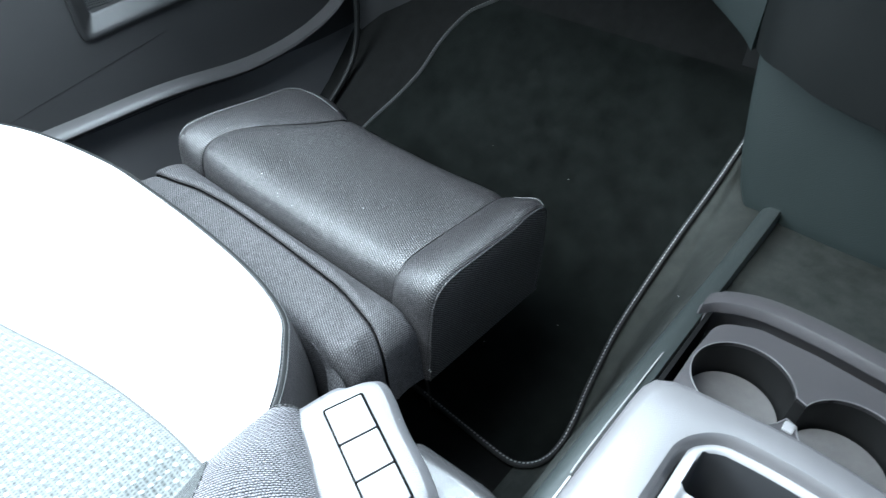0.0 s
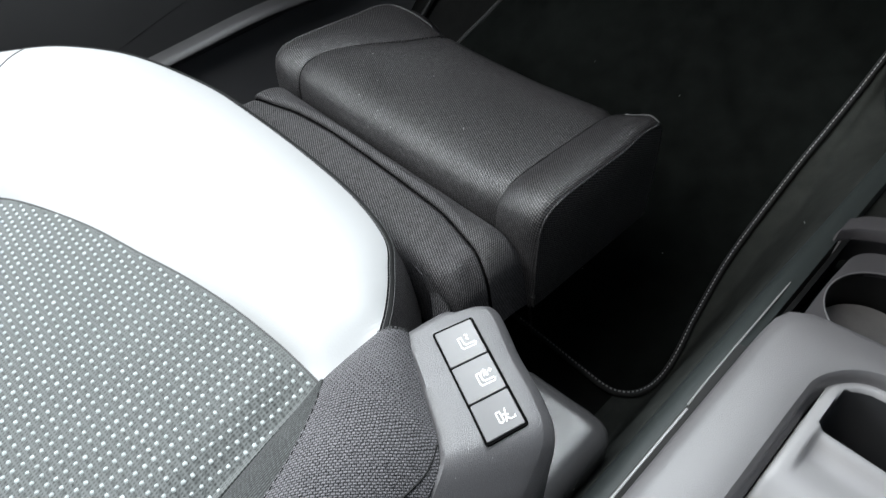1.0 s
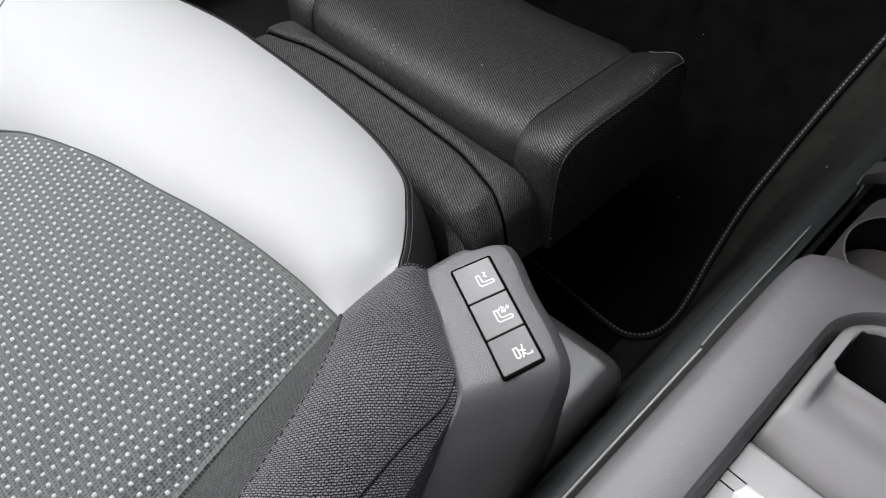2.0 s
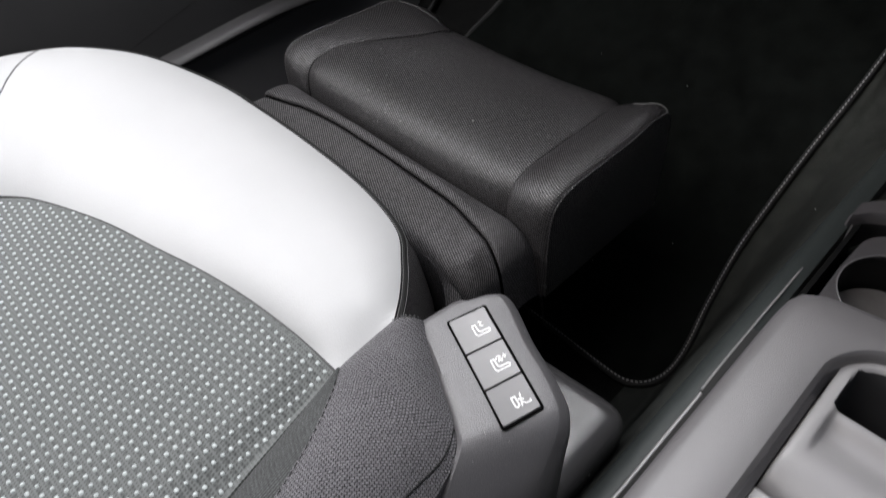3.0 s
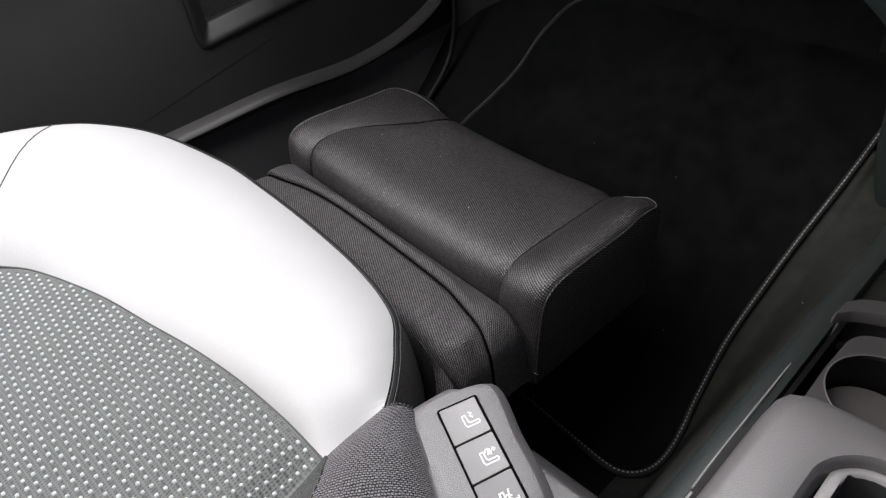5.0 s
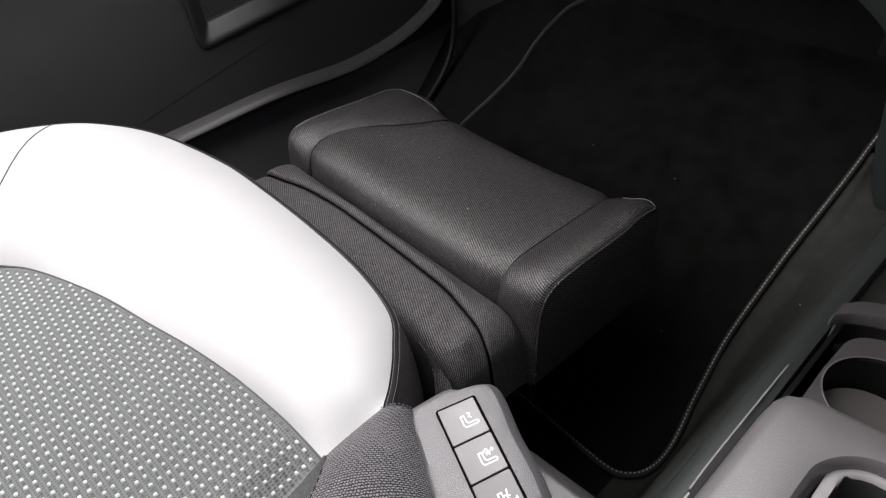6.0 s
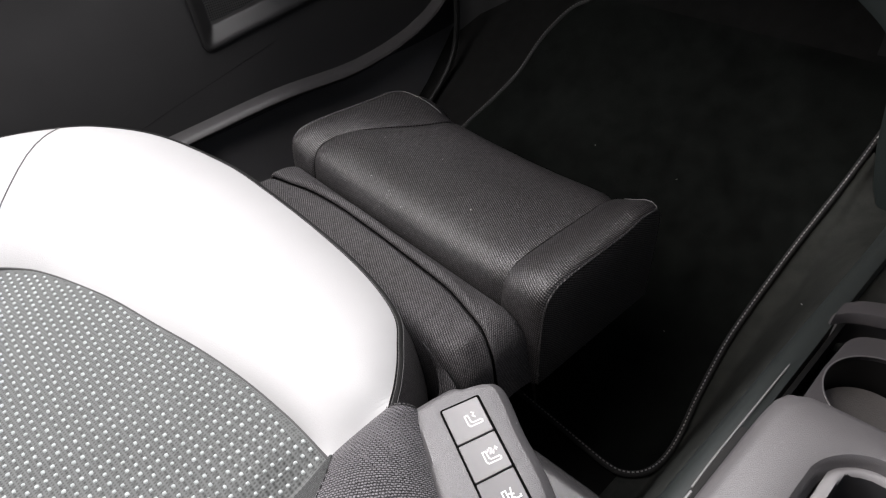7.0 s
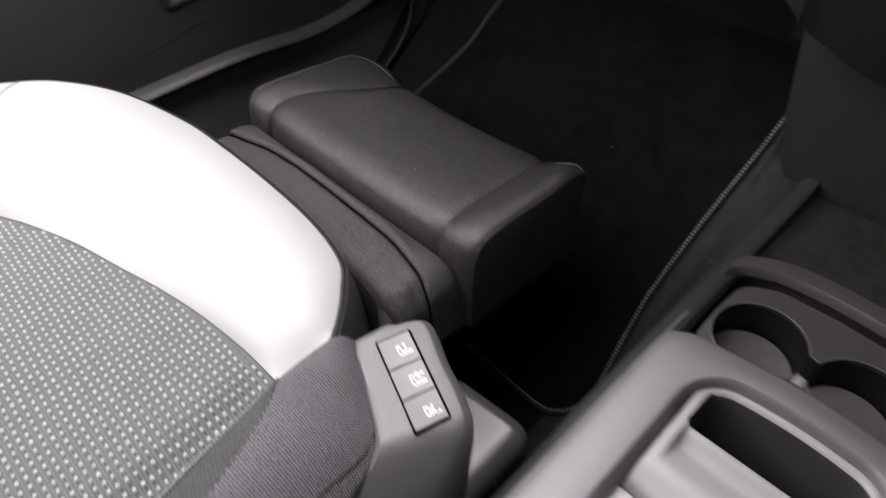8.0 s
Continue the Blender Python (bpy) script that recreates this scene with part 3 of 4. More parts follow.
# smooth strip and the padded inner bolster
strip_out = catmull([(0.1775, 0.116, 0.288), (0.187, 0.103, 0.289), (0.201, 0.079, 0.290), (0.214, 0.046, 0.290), (0.222, 0.024, 0.290), (0.240, -0.03, 0.290), (0.255, -0.12, 0.290), (0.264, -0.36, 0.290)], 60)
bm = face_up(loft([[a.lerp(b, s) + Vector((0, 0, 0.002 * math.sin(math.pi * s))) for s in (0, 0.2, 0.4, 0.6, 0.8, 1.0)] for a, b in zip(strip_in, strip_out)]))
part("side_strip", thicken(bm, 0.003), STRIP, seat, "smooth charcoal cloth strip")
bol = [((0.1760, 0.157, 0.2875), (0.1870, 0.1705, 0.2835)), ((0.1765, 0.143, 0.288), (0.1995, 0.1625, 0.2815)), ((0.1772, 0.128, 0.288), (0.2255, 0.1485, 0.2805)),
       ((0.1790, 0.1135, 0.288), (0.2445, 0.1395, 0.2785)), ((0.187, 0.103, 0.289), (0.257, 0.128, 0.275)), ((0.201, 0.079, 0.290), (0.264, 0.105, 0.272)),
       ((0.214, 0.046, 0.290), (0.272, 0.077, 0.268)), ((0.222, 0.024, 0.290), (0.278, 0.04, 0.266)), ((0.240, -0.03, 0.290), (0.284, -0.03, 0.264)),
       ((0.255, -0.12, 0.290), (0.289, -0.12, 0.262)), ((0.264, -0.36, 0.290), (0.292, -0.36, 0.262))]
bi, bo = catmull([a for a, _ in bol], 81), catmull([b for _, b in bol], 81)


def bolster(i, s):
    p = bi[i].lerp(bo[i], s)
    tuck = (1 - ease((i - 24) / 10)) * (1 - ease(s / 0.06))
    p += Vector((-0.002, 0, -0.0022)) * tuck
    p.z += min(0.013, 0.25 * (bi[i] - bo[i]).length) * (1 - abs(2 * s - 1) ** 2.2)
    return p


bm = face_up(loft([[bolster(i, s) for s in S] for i in range(81)]))
part("inner_bolster", thicken(bm, 0.004), WEAVE, seat, "charcoal basket-weave cloth bolster")
part("bolster_stitching", stitches([p + Vector((0.0012, 0, 0.0006)) for p in bi[28:]], 0.0048, 0.0026, 0.00035), BLACKP, seat, "dark seam stitching")
part("bolster_seam", tube(catmull([bolster(26, 0.985) + Vector((0, 0, 0.0002)), bolster(34, 0.93), bolster(42, 0.84), bolster(52, 0.76), bolster(66, 0.72), bolster(80, 0.70)], 40), 0.0006), BLACKP, seat, "dark seam across the bolster")
part("edge_stitching", stitches([bolster(0, k / 12) + Vector((0, 0.0004, 0.0006)) for k in range(13)], 0.0026, 0.0014, 0.0004), THREAD, seat, "coarse overlock stitches")
# dark cloth corner below the bolster's front
rows = []
for i in range(0, 30):
    p = bo[i]
    rows.append([p, p + Vector((0.001, 0.002, -0.03)), p + Vector((0, 0, -0.09))])
part("corner_cloth", thicken(face_up(loft(rows), (0, 1, 0)), 0.003), TWILL, seat)
rows = [[bo[i] + Vector((0.0005 * k, 0, -0.016 * k)) for k in range(6)] for i in range(28, 81)]
part("bolster_side", thicken(face_up(loft(rows), (1, 0, 0)), 0.003), WEAVE, seat, "charcoal cloth side of the bolster")
part("cushion_base", box(-0.29, 0.25, -0.36, 0.14, 0.02, 0.245, 0.02), BLACKP, seat, "black cushion base")

# side shield whose front end carries the switches
near = catmull([(0.1872, 0.1675, 0.2825), (0.2045, 0.1598, 0.2830), (0.226, 0.1495, 0.2830), (0.246, 0.1395, 0.2825), (0.2565, 0.1290, 0.2795), (0.264, 0.105, 0.263), (0.272, 0.077, 0.243), (0.280, 0.03, 0.215), (0.286, -0.05, 0.180), (0.2915, -0.36, 0.160)], 90)
far = catmull([(0.1940, 0.2040, 0.2825), (0.2070, 0.2200, 0.2830), (0.2405, 0.2055, 0.2830), (0.2685, 0.1940, 0.2828), (0.2843, 0.1835, 0.2790), (0.2903, 0.1655, 0.2640), (0.2950, 0.131, 0.2350), (0.3020, 0.069, 0.1970), (0.3070, -0.05, 0.1550), (0.3070, -0.36, 0.1350)], 90)
nudge = Vector((0.0012, -0.0016, 0.0))
near, far = [p + nudge for p in near], [p + nudge for p in far]
rows = []
for i, (a, b) in enumerate(zip(near, far)):
    d = b - a
    out = Vector((d.x, d.y, 0)).normalized()
    t = i / 89
    back = Vector((0, -1, 0)) * ease(t / 0.5)
    r = [a + Vector((0, 0, -0.05)), a + Vector((0, 0, -0.008)) - out * 0.0015, a + Vector((0, 0, -0.0025)) - out * 0.0003, a + out * 0.0025]
    r += [a.lerp(b, s_) + Vector((0, 0, 0.0006 * math.sin(math.pi * s_))) for s_ in (0.12, 0.25, 0.4, 0.55, 0.7, 0.80)]
    r += [b - out * 0.0050, b - out * 0.0042 + Vector((0, 0, -0.0004)), b + out * 0.0010 + Vector((0, 0, -0.0052)), b + out * 0.0018 + Vector((0, 0, -0.0068)), b + out * 0.0022 + Vector((0, 0, -0.016)),
          b + out * 0.0015 + back * 0.002 + Vector((0, 0, -0.040)), b + out * 0.003 + back * 0.008 + Vector((0, 0, -0.075)), b - out * 0.004 + back * 0.022 + Vector((0, 0, -0.115)), b - out * 0.012 + back * 0.045 + Vector((0, 0, -0.165))]
    if i == 0:
        rows.append([p + Vector((-0.0085, -0.0035, -0.02)) for p in r])
        rows.append([p + Vector((-0.0062, -0.0026, -0.004)) for p in r])
        rows.append([p + Vector((-0.003, -0.0012, -0.0008)) for p in r])
    rows.append(r)
switch_plate = part("side_shield", thicken(face_up(loft(rows), (0.3, 0, 1)), 0.003), PLASTIC, seat, "charcoal grained plastic side shield with three buttons")
tl, tr, br, bl = Vector((0.198, 0.181, 0.2835)), Vector((0.2055, 0.2035, 0.2835)), Vector((0.2725, 0.1772, 0.2835)), Vector((0.266, 0.155, 0.2835))
tl, tr, br, bl = tl + nudge, tr + nudge, br + nudge, bl + nudge


def on_plate(u, v, lift=0.0):
    """u along the three buttons, v across them."""
    p = tl.lerp(bl, u).lerp(tr.lerp(br, u), v)
    p.z += lift - fall(p.x, p.y)
    return p


def fall(x, y):
    """How far the plate has dropped beside the buttons."""
    d = bl - tl
    return 0.0010 * ease((((x - tl.x) * d.x + (y - tl.y) * d.y) / d.length_squared - 0.7) / 0.4)


def level(z):
    return lambda x, y: z - fall(x, y)


well = [on_plate(u, v) for u, v in ((-0.012, -0.04), (1.012, -0.04), (1.012, 1.055), (-0.012, 1.055))]
bm = prism(rounded([(p.x, p.y) for p in well], 0.0018, 3), level(0.2810), level(0.2843), 0.0)
part("button_gap", bm, GAPM, switch_plate, "black gap round the buttons")
SPLIT = (0.0, 0.352, 0.690, 1.0)
for b in range(3):
    u0, u1 = SPLIT[b] + 0.006, SPLIT[b + 1] - 0.006
    q = [on_plate(u, v) for u, v in ((u0, 0.008), (u1, 0.008), (u1, 0.985), (u0, 0.985))]
    part("button", prism(rounded([(p.x, p.y) for p in q], 0.0010, 3), level(0.282), level(0.2849), 0.0004, 2), BUTTONM, switch_plate, angle=12)


def glyph(strokes, u, v, size, r):
    """Printed line drawing on a button; strokes in a unit square, upright for someone seated behind."""
    ex = (tr - tl).normalized()
    ey = (tl - bl).normalized()
    c = on_plate(u, v, 0.00142)
    bm_ = bmesh.new()
    rise = 0.00006
    for s in strokes:
        pts = [c + ex * (a - 0.5) * size + ey * (d - 0.5) * size for a, d in s]
        for a, d in zip(pts, pts[1:]):
            t = (d - a).normalized()
            n_ = Vector((-t.y, t.x, 0)) * r
            e = t * r * 0.6
            rise += 0.00001
            top = [bm_.verts.new(p + Vector((0, 0, rise))) for p in (a - n_ - e, d - n_ + e, d + n_ + e, a + n_ - e)]
            low = [bm_.verts.new(p) for p in (a - n_ - e, d - n_ + e, d + n_ + e, a + n_ - e)]
            bm_.faces.new(top)
            for k in range(4):
                bm_.faces.new((low[k], low[(k + 1) % 4], top[(k + 1) % 4], top[k]))
    return bm_


chair = [[(0.12, 0.85), (0.12, 0.28), (0.2, 0.15), (0.9, 0.15), (0.95, 0.26), (0.88, 0.34), (0.42, 0.34), (0.33, 0.42), (0.30, 0.85), (0.12, 0.85)]]
wave = [[(0.55, 0.95), (0.66, 0.86), (0.55, 0.72), (0.66, 0.60)]]
spark = [[(0.50, 0.62), (0.58, 0.80)], [(0.66, 0.58), (0.72, 0.74)], [(0.80, 0.80), (0.96, 0.80)], [(0.88, 0.70), (0.88, 0.90)], [(0.40, 0.78), (0.46, 0.90)]]
fold = [[(0.12, 0.80), (0.12, 0.30), (0.22, 0.22), (0.34, 0.30), (0.32, 0.80), (0.12, 0.80)], [(0.45, 0.2), (0.62, 0.85)], [(0.42, 0.60), (0.66, 0.50)], [(0.50, 0.42), (0.70, 0.24), (0.95, 0.24), (0.95, 0.34)]]
for b, g in enumerate((chair + wave, chair + wave + spark, fold)):
    part("button_symbol", glyph(g, SPLIT[b] + 0.19, 0.64, 0.0108, 0.00044), ICON, switch_plate, "white printed seat symbol")

# rail cover below the switch plate
bm = box(0.205, 0.294, 0.06, 0.244, 0.02, 0.205, 0.016, 6)
bmesh.ops.bisect_plane(bm, geom=bm.verts[:] + bm.edges[:] + bm.faces[:], plane_co=(0.272, 0, 0), plane_no=(1, 0, 0))
for v in bm.verts:
    if v.co.z > 0.1:
        v.co.z -= 0.10 * max(0.0, 0.20 - v.co.y) + 0.17 * max(0.0, 0.272 - v.co.x)
part("rail_cover", bm, RAILM, seat, "satin black plastic rail cover")

# ---------------------------------------------------------------- leg rest in front of the cushion
# profile of the pad from its lower near edge over the top to the far edge
prof = catmull([(0.2935, 0.175, 0), (0.2945, 0.205, 0), (0.2960, 0.232, 0), (0.3000, 0.256, 0), (0.3090, 0.2675, 0), (0.3250, 0.2710, 0), (0.360, 0.2695, 0), (0.400, 0.2665, 0), (0.430, 0.2640, 0), (0.444, 0.258, 0), (0.449, 0.245, 0), (0.449, 0.20, 0), (0.446, 0.165, 0)], 60)


def left_seam(y):
    """Where the pad meets the door-side roll; the seam slants inwards."""
    return -0.134 + 0.060 * ease((y - 0.330) / 0.115)


def twill_uv(bm_):
    """Lays the cloth's pattern square to the seat."""
    lay = bm_.loops.layers.uv.verify()
    for f_ in bm_.faces:
        for lo in f_.loops:
            u_, v_ = lo[lay].uv
            lo[lay].uv = (lo.vert.co.x, v_)
    return bm_


rows = []
for k in range(61):
    row = []
    for p in prof:
        xl = left_seam(p.x)
        x = xl + (0.134 - xl) * k / 60
        w = 1 - abs(2 * k / 60 - 1)
        sag = 0.0035 * (1 - (1 - w) ** 2) + 0.0012 * noise.noise(Vector((x * 14, p.x * 14, 2.0)))
        e = 1 - ease(min(k, 60 - k) * 0.0045 / 0.012)
        row.append((x, p.x + 0.002 * e * (1 if p.x < 0.36 else -1), p.y - (sag if p.y > 0.25 else sag * 0.3) - 0.0016 * e))
    rows.append(row)
bm = face_up(loft(rows))
leg = part("leg_rest", thicken(twill_uv(bm), 0.004), TWILL, seat, "black twill leg rest folded out from the seat")


def lobe(side, f, p):
    """How far the door-side roll reaches past the pad's far edge."""
    if side > 0 or p.x < 0.40:
        return 0.0
    return float(np.interp(-p.y, (-0.266, -0.258, -0.249, -0.227, -0.202, -0.165), (0.0, 0.008, 0.018, 0.036, 0.044, 0.046))) * ease(f / 0.7)


for side in (-1, 1):
    rows = []
    for k, (dx, grow, up) in enumerate(((0.0, -0.0015, -0.002), (0.002, -0.0004, -0.0010), (0.006, 0.0008, 0.0010), (0.012, 0.0018, 0.0032), (0.019, 0.0026, 0.0054), (0.027, 0.0029, 0.0070), (0.034, 0.0026, 0.0073), (0.040, 0.0014, 0.0062), (0.043, -0.0004, 0.0042))):
        row = []
        for p in prof:
            f_ = dx / 0.043
            y = 0.371 + (p.x - 0.371) * (1 + grow / 0.078) + lobe(side, f_, p)
            z = p.y + up * (1.0 if side > 0 else 0.6 - 0.45 * ease((p.x - 0.33) / 0.09)) * ease((p.y - 0.19) / 0.07)
            if side > 0:
                z += 0.004 * ease((p.x - 0.39) / 0.03) * ease((f_ - 0.4) / 0.4) * ease((p.y - 0.235) / 0.02)
            xl = left_seam(p.x)
            row.append((0.134 + dx if side > 0 else xl + (-0.172 - xl) * f_, y, z))
        rows.append(row)
    rows = list(zip(*[catmull(c, 25) for c in zip(*rows)]))
    part("wing", thicken(twill_uv(face_up(loft(rows))), 0.004), TWILL, leg, "raised black twill end roll")
    rim_ = [Vector(p) + Vector((side * 0.0005, 0, 0)) for p in rows[-1]]
    bm = bmesh.new()
    ring0 = [bm.verts.new(p) for p in rim_]
    ring1 = [bm.verts.new(Vector((p.x + side * 0.0025, p.y * 0.9 + 0.0372, p.z * 0.9 + 0.0215))) for p in rim_]
    for a in range(len(rim_) - 1):
        bm.faces.new((ring0[a], ring0[a + 1], ring1[a + 1], ring1[a]))
    bm.faces.new(ring1)
    face_up(bm, (side, 0, 0))
    lay = bm.loops.layers.uv.verify()
    for f_ in bm.faces:
        for lo in f_.loops:
            lo[lay].uv = (lo.vert.co.y, lo.vert.co.z)
    part("end_cover", bm, TWILL, leg)
    part("end_piping", tube(rim_, 0.0008), TWILL, leg)
    turn_at = max(range(60), key=lambda j: prof[j].x + 1.2 * prof[j].y)
    ear = [rim_[j] for j in range(turn_at - 6, turn_at - 1)] + [Vector(rows[k][turn_at]) for k in range(22, 7, -1)]
    part("ear_piping", tube([p + Vector((0, 0.0004, 0.0006)) for p in ear], 0.0004), SEAMTHREAD, leg, "thin grey edging of the end roll")
    part("end_stitching", stitches([p + Vector((-side * 0.004, 0, 0.0014 if p.z > 0.25 else 0.0)) for p in rim_[8:46]], 0.0042, 0.0028, 0.0005), SEAMTHREAD, leg)
    part("wing_seam", tube([Vector((0.134 if side > 0 else left_seam(p.x), p.x + 0.002 * (1 if p.x < 0.36 else -1), p.y - 0.0022)) for p in prof], 0.0008), BLACKP, leg)
part("loose_thread", stitches([(0.172, 0.2925, 0.188), (0.179, 0.2935, 0.189)], 0.0022, 0.0007, 0.0004), GREYTHREAD, leg, "frayed pale thread ends")
part("underside", box(-0.160, 0.160, 0.305, 0.43, 0.172, 0.186, 0.004), BLACKP, leg, "black plastic underside")
part("support_arm", box(-0.10, -0.07, 0.05, 0.34, 0.14, 0.176, 0.006), BLACKP, leg)
part("support_arm", box(0.02, 0.05, 0.05, 0.34, 0.14, 0.176, 0.006), BLACKP, leg)

# gaiter of two overlapping pleats between cushion and leg rest
def fold_line(x):
    """Where the upper pleat ends."""
    reach = np.linspace(x - 0.014, x + 0.014, 15)
    return float(np.mean(np.interp(reach, (-0.17, -0.143, -0.105, -0.059, 0.0, 0.045, 0.10, 0.14, 0.160, 0.168, 0.18), (0.262, 0.2665, 0.277, 0.281, 0.2805, 0.279, 0.2765, 0.2670, 0.2625, 0.256, 0.252))))


def wrap(k, n):
    """Sideways place and drop along the gaiter: flat, then bent down at both ends."""
    t = k / n
    if t < 0.14:
        a_ = (0.14 - t) / 0.14
        side_, x0 = -1, -0.152
    elif t > 0.86:
        a_ = (t - 0.86) / 0.14
        ang = min(1.0, a_ / 0.6) * radians(68)
        extra = max(0.0, a_ - 0.6) / 0.4 * 0.05
        return 0.138 + 0.030 * math.sin(ang) + extra * 0.14, 0.030 * (1 - math.cos(ang)) + extra * 0.98, math.sin(ang)
    else:
        return -0.152 + (t - 0.14) / 0.72 * 0.290, 0.0, 0.0
    ang = min(1.0, a_ / 0.55) * math.pi / 2
    extra = max(0.0, a_ - 0.55) / 0.45 * 0.028
    return x0 + side_ * (0.014 * math.sin(ang) + extra * 0.12), 0.014 * (1 - math.cos(ang)) + extra, -math.sin(ang)


upper, lower, crook = [], [], []
N = 160
for k in range(N + 1):
    x, dr, bent = wrap(k, N)
    xi, xj = x - 0.0035 * bent, x - 0.0065 * bent
    fy = fold_line(x)
    w = 0.0009 * noise.noise(Vector((x * 22, 1.0, dr * 40))) + 0.0004 * noise.noise(Vector((x * 90, 5.0, dr * 90)))
    g = 0.292
    lump = 0.0035 * math.exp(-((x - 0.150) / 0.008) ** 2) - 0.002 * math.exp(-((x - 0.132) / 0.006) ** 2)
    # the near cloth runs in under the far pleat, whose edge is rolled
    lower.append(catmull([(x, 0.216, 0.200 - dr), (x, 0.224, 0.2330 - dr), (x, 0.232, 0.2450 - dr + w), (x, 0.243, 0.2480 - dr + 1.5 * w + lump), (x, fy - 0.013, 0.2470 - dr + 1.5 * w + 0.5 * lump), (x, fy - 0.0042, 0.2456 - dr + w), (xi, fy - 0.0002, 0.2422 - dr), (xj, fy + 0.006, 0.2400 - dr), (xj, fy + 0.012, 0.2360 - dr)], 44))
    upper.append(catmull([(xi, fy + 0.012, 0.2425 - dr), (xi, fy + 0.005, 0.2440 - dr), ((x + xi) / 2, fy + 0.0010, 0.2456 - dr), (x, fy - 0.0006, 0.2473 - dr), (x, fy + 0.0012, 0.2496 - dr), (x, fy + 0.0052, 0.2502 - dr + w), (x, fy * 0.45 + g * 0.55, 0.2485 - dr - 2 * w), (x, g - 0.003, 0.2450 - dr - w), (x, g + 0.002, 0.2400 - dr), (x, g + 0.0050, 0.225 - dr), (x, 0.2985, 0.195 - dr)], 50))
    crook.append(Vector((x - 0.0006 * bent, fy - 0.0002, 0.2449 - dr)))


def hem(cloth):
    """Doubles a cloth's rows back underneath to give it thickness."""
    out = []
    for k, r in enumerate(cloth):
        bent = wrap(k, N)[2]
        out.append(list(r) + [p + Vector((-0.0011 * bent, 0, -0.0011)) for p in reversed(r)])
    return out


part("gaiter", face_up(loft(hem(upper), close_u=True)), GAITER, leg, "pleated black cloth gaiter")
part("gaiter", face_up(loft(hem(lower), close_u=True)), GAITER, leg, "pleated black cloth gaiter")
# black tube that stands in for shade under the pleat's rolled edge
part("pleat_shade", tube(crook, 0.0011), GAPM, leg, "black line for the shade in the crook of the pleats")

# loose hem of the gaiter beside the seat's skirt
hem_a = catmull([(0.115, 0.2270, 0.240), (0.128, 0.2250, 0.236), (0.140, 0.2220, 0.230), (0.152, 0.2130, 0.222), (0.158, 0.205, 0.212)], 20)
hem_b = catmull([(0.1155, 0.2276, 0.240), (0.133, 0.2270, 0.238), (0.148, 0.2250, 0.233), (0.162, 0.2220, 0.226), (0.168, 0.215, 0.216)], 20)
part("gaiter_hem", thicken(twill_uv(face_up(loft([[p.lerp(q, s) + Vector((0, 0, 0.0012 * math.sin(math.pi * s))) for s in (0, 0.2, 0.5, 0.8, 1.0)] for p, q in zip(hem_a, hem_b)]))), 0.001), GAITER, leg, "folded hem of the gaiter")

# dark tube drawn as the shade between hem and gaiter
part("hem_shade", tube([p + Vector((0.0008, 0.0006, 0.0004)) for p in hem_b], 0.0007), BLACKP, leg, "black line for the shaded gap beside the hem")

# pale flecks drawn as the highlight on the gaiter's fold
bm = bmesh.new()
glint = catmull([(0.1440, 0.2325, 0.2447), (0.1474, 0.2373, 0.2473), (0.1494, 0.2423, 0.2489), (0.1496, 0.2462, 0.2489)], 12)
for p in glint:
    m = Matrix.Translation(p + Vector((random.uniform(-0.0012, 0.0012), random.uniform(-0.0006, 0.0006), -0.0002))) @ Euler((0.4, 0.3, random.uniform(0.6, 1.4))).to_matrix().to_4x4() @ Matrix.Diagonal((random.uniform(0.0008, 0.0017), 0.0004, 0.0004, 1))
    bmesh.ops.create_icosphere(bm, subdivisions=1, radius=1.0, matrix=m)
part("fold_glint", bm, SEAMTHREAD, leg, "pale flecks for the highlight on the gaiter's fold")

# pale lint here and there on cloth, carpet and plastic
bm = bmesh.new()


def fleck(x, y, z, r):
    m = Matrix.Translation((x, y, z)) @ Euler((random.uniform(0, 3), random.uniform(0, 3), random.uniform(0, 3))).to_matrix().to_4x4() @ Matrix.Diagonal((r * random.uniform(0.6, 2.0), r * 0.6, r * 0.6, 1))
    bmesh.ops.create_icosphere(bm, subdivisions=1, radius=1.0, matrix=m)


def pad_z(y):
    return float(np.interp(y, [p.x for p in prof[8:46]], [p.y for p in prof[8:46]]))


for x, y, z in ((-0.0165, 0.3065, 0.2623), (-0.0161, 0.3107, 0.2651), (-0.0163, 0.3153, 0.2667), (-0.0190, 0.3085, 0.2638), (-0.0135, 0.3095, 0.2645), (-0.0200, 0.3120, 0.2657), (-0.0228, 0.3004, 0.2534), (0.0156, 0.2975, 0.2439), (-0.0928, 0.3662, 0.2684), (-0.0544, 0.3409, 0.2674)):
    fleck(x, y, z + 0.0001, 0.00055)
for x, y in ((-0.002, 0.303), (0.004, 0.306), (-0.05, 0.315), (0.03, 0.308), (0.06, 0.34), (-0.09, 0.33), (0.09, 0.31), (-0.02, 0.38)):
    fleck(x, y, pad_z(y) - 0.0022, 0.0007)
for k in range(4):
    y = random.uniform(0.38, 0.66)
    fleck(random.uniform(-0.05, 0.22), y, floor_z(y) + 0.0085, 0.0006)
fleck(0.2835, 0.545, 0.150, 0.0008)
for x, y in ((0.236, 0.205), (0.262, 0.145), (0.274, 0.150), (0.215, 0.170), (0.268, 0.13)):
    fleck(x, y, 0.2835, 0.00035)
tagged(part("lint", bm, LINT), "pale lint specks on the dark cloth and carpet", "lint", kind="stuff")


# ---------------------------------------------------------------- centre console
console = thing("centre_console", (0.44, 0.2, 0.0), "grey grained plastic centre console with cup holders", "console")
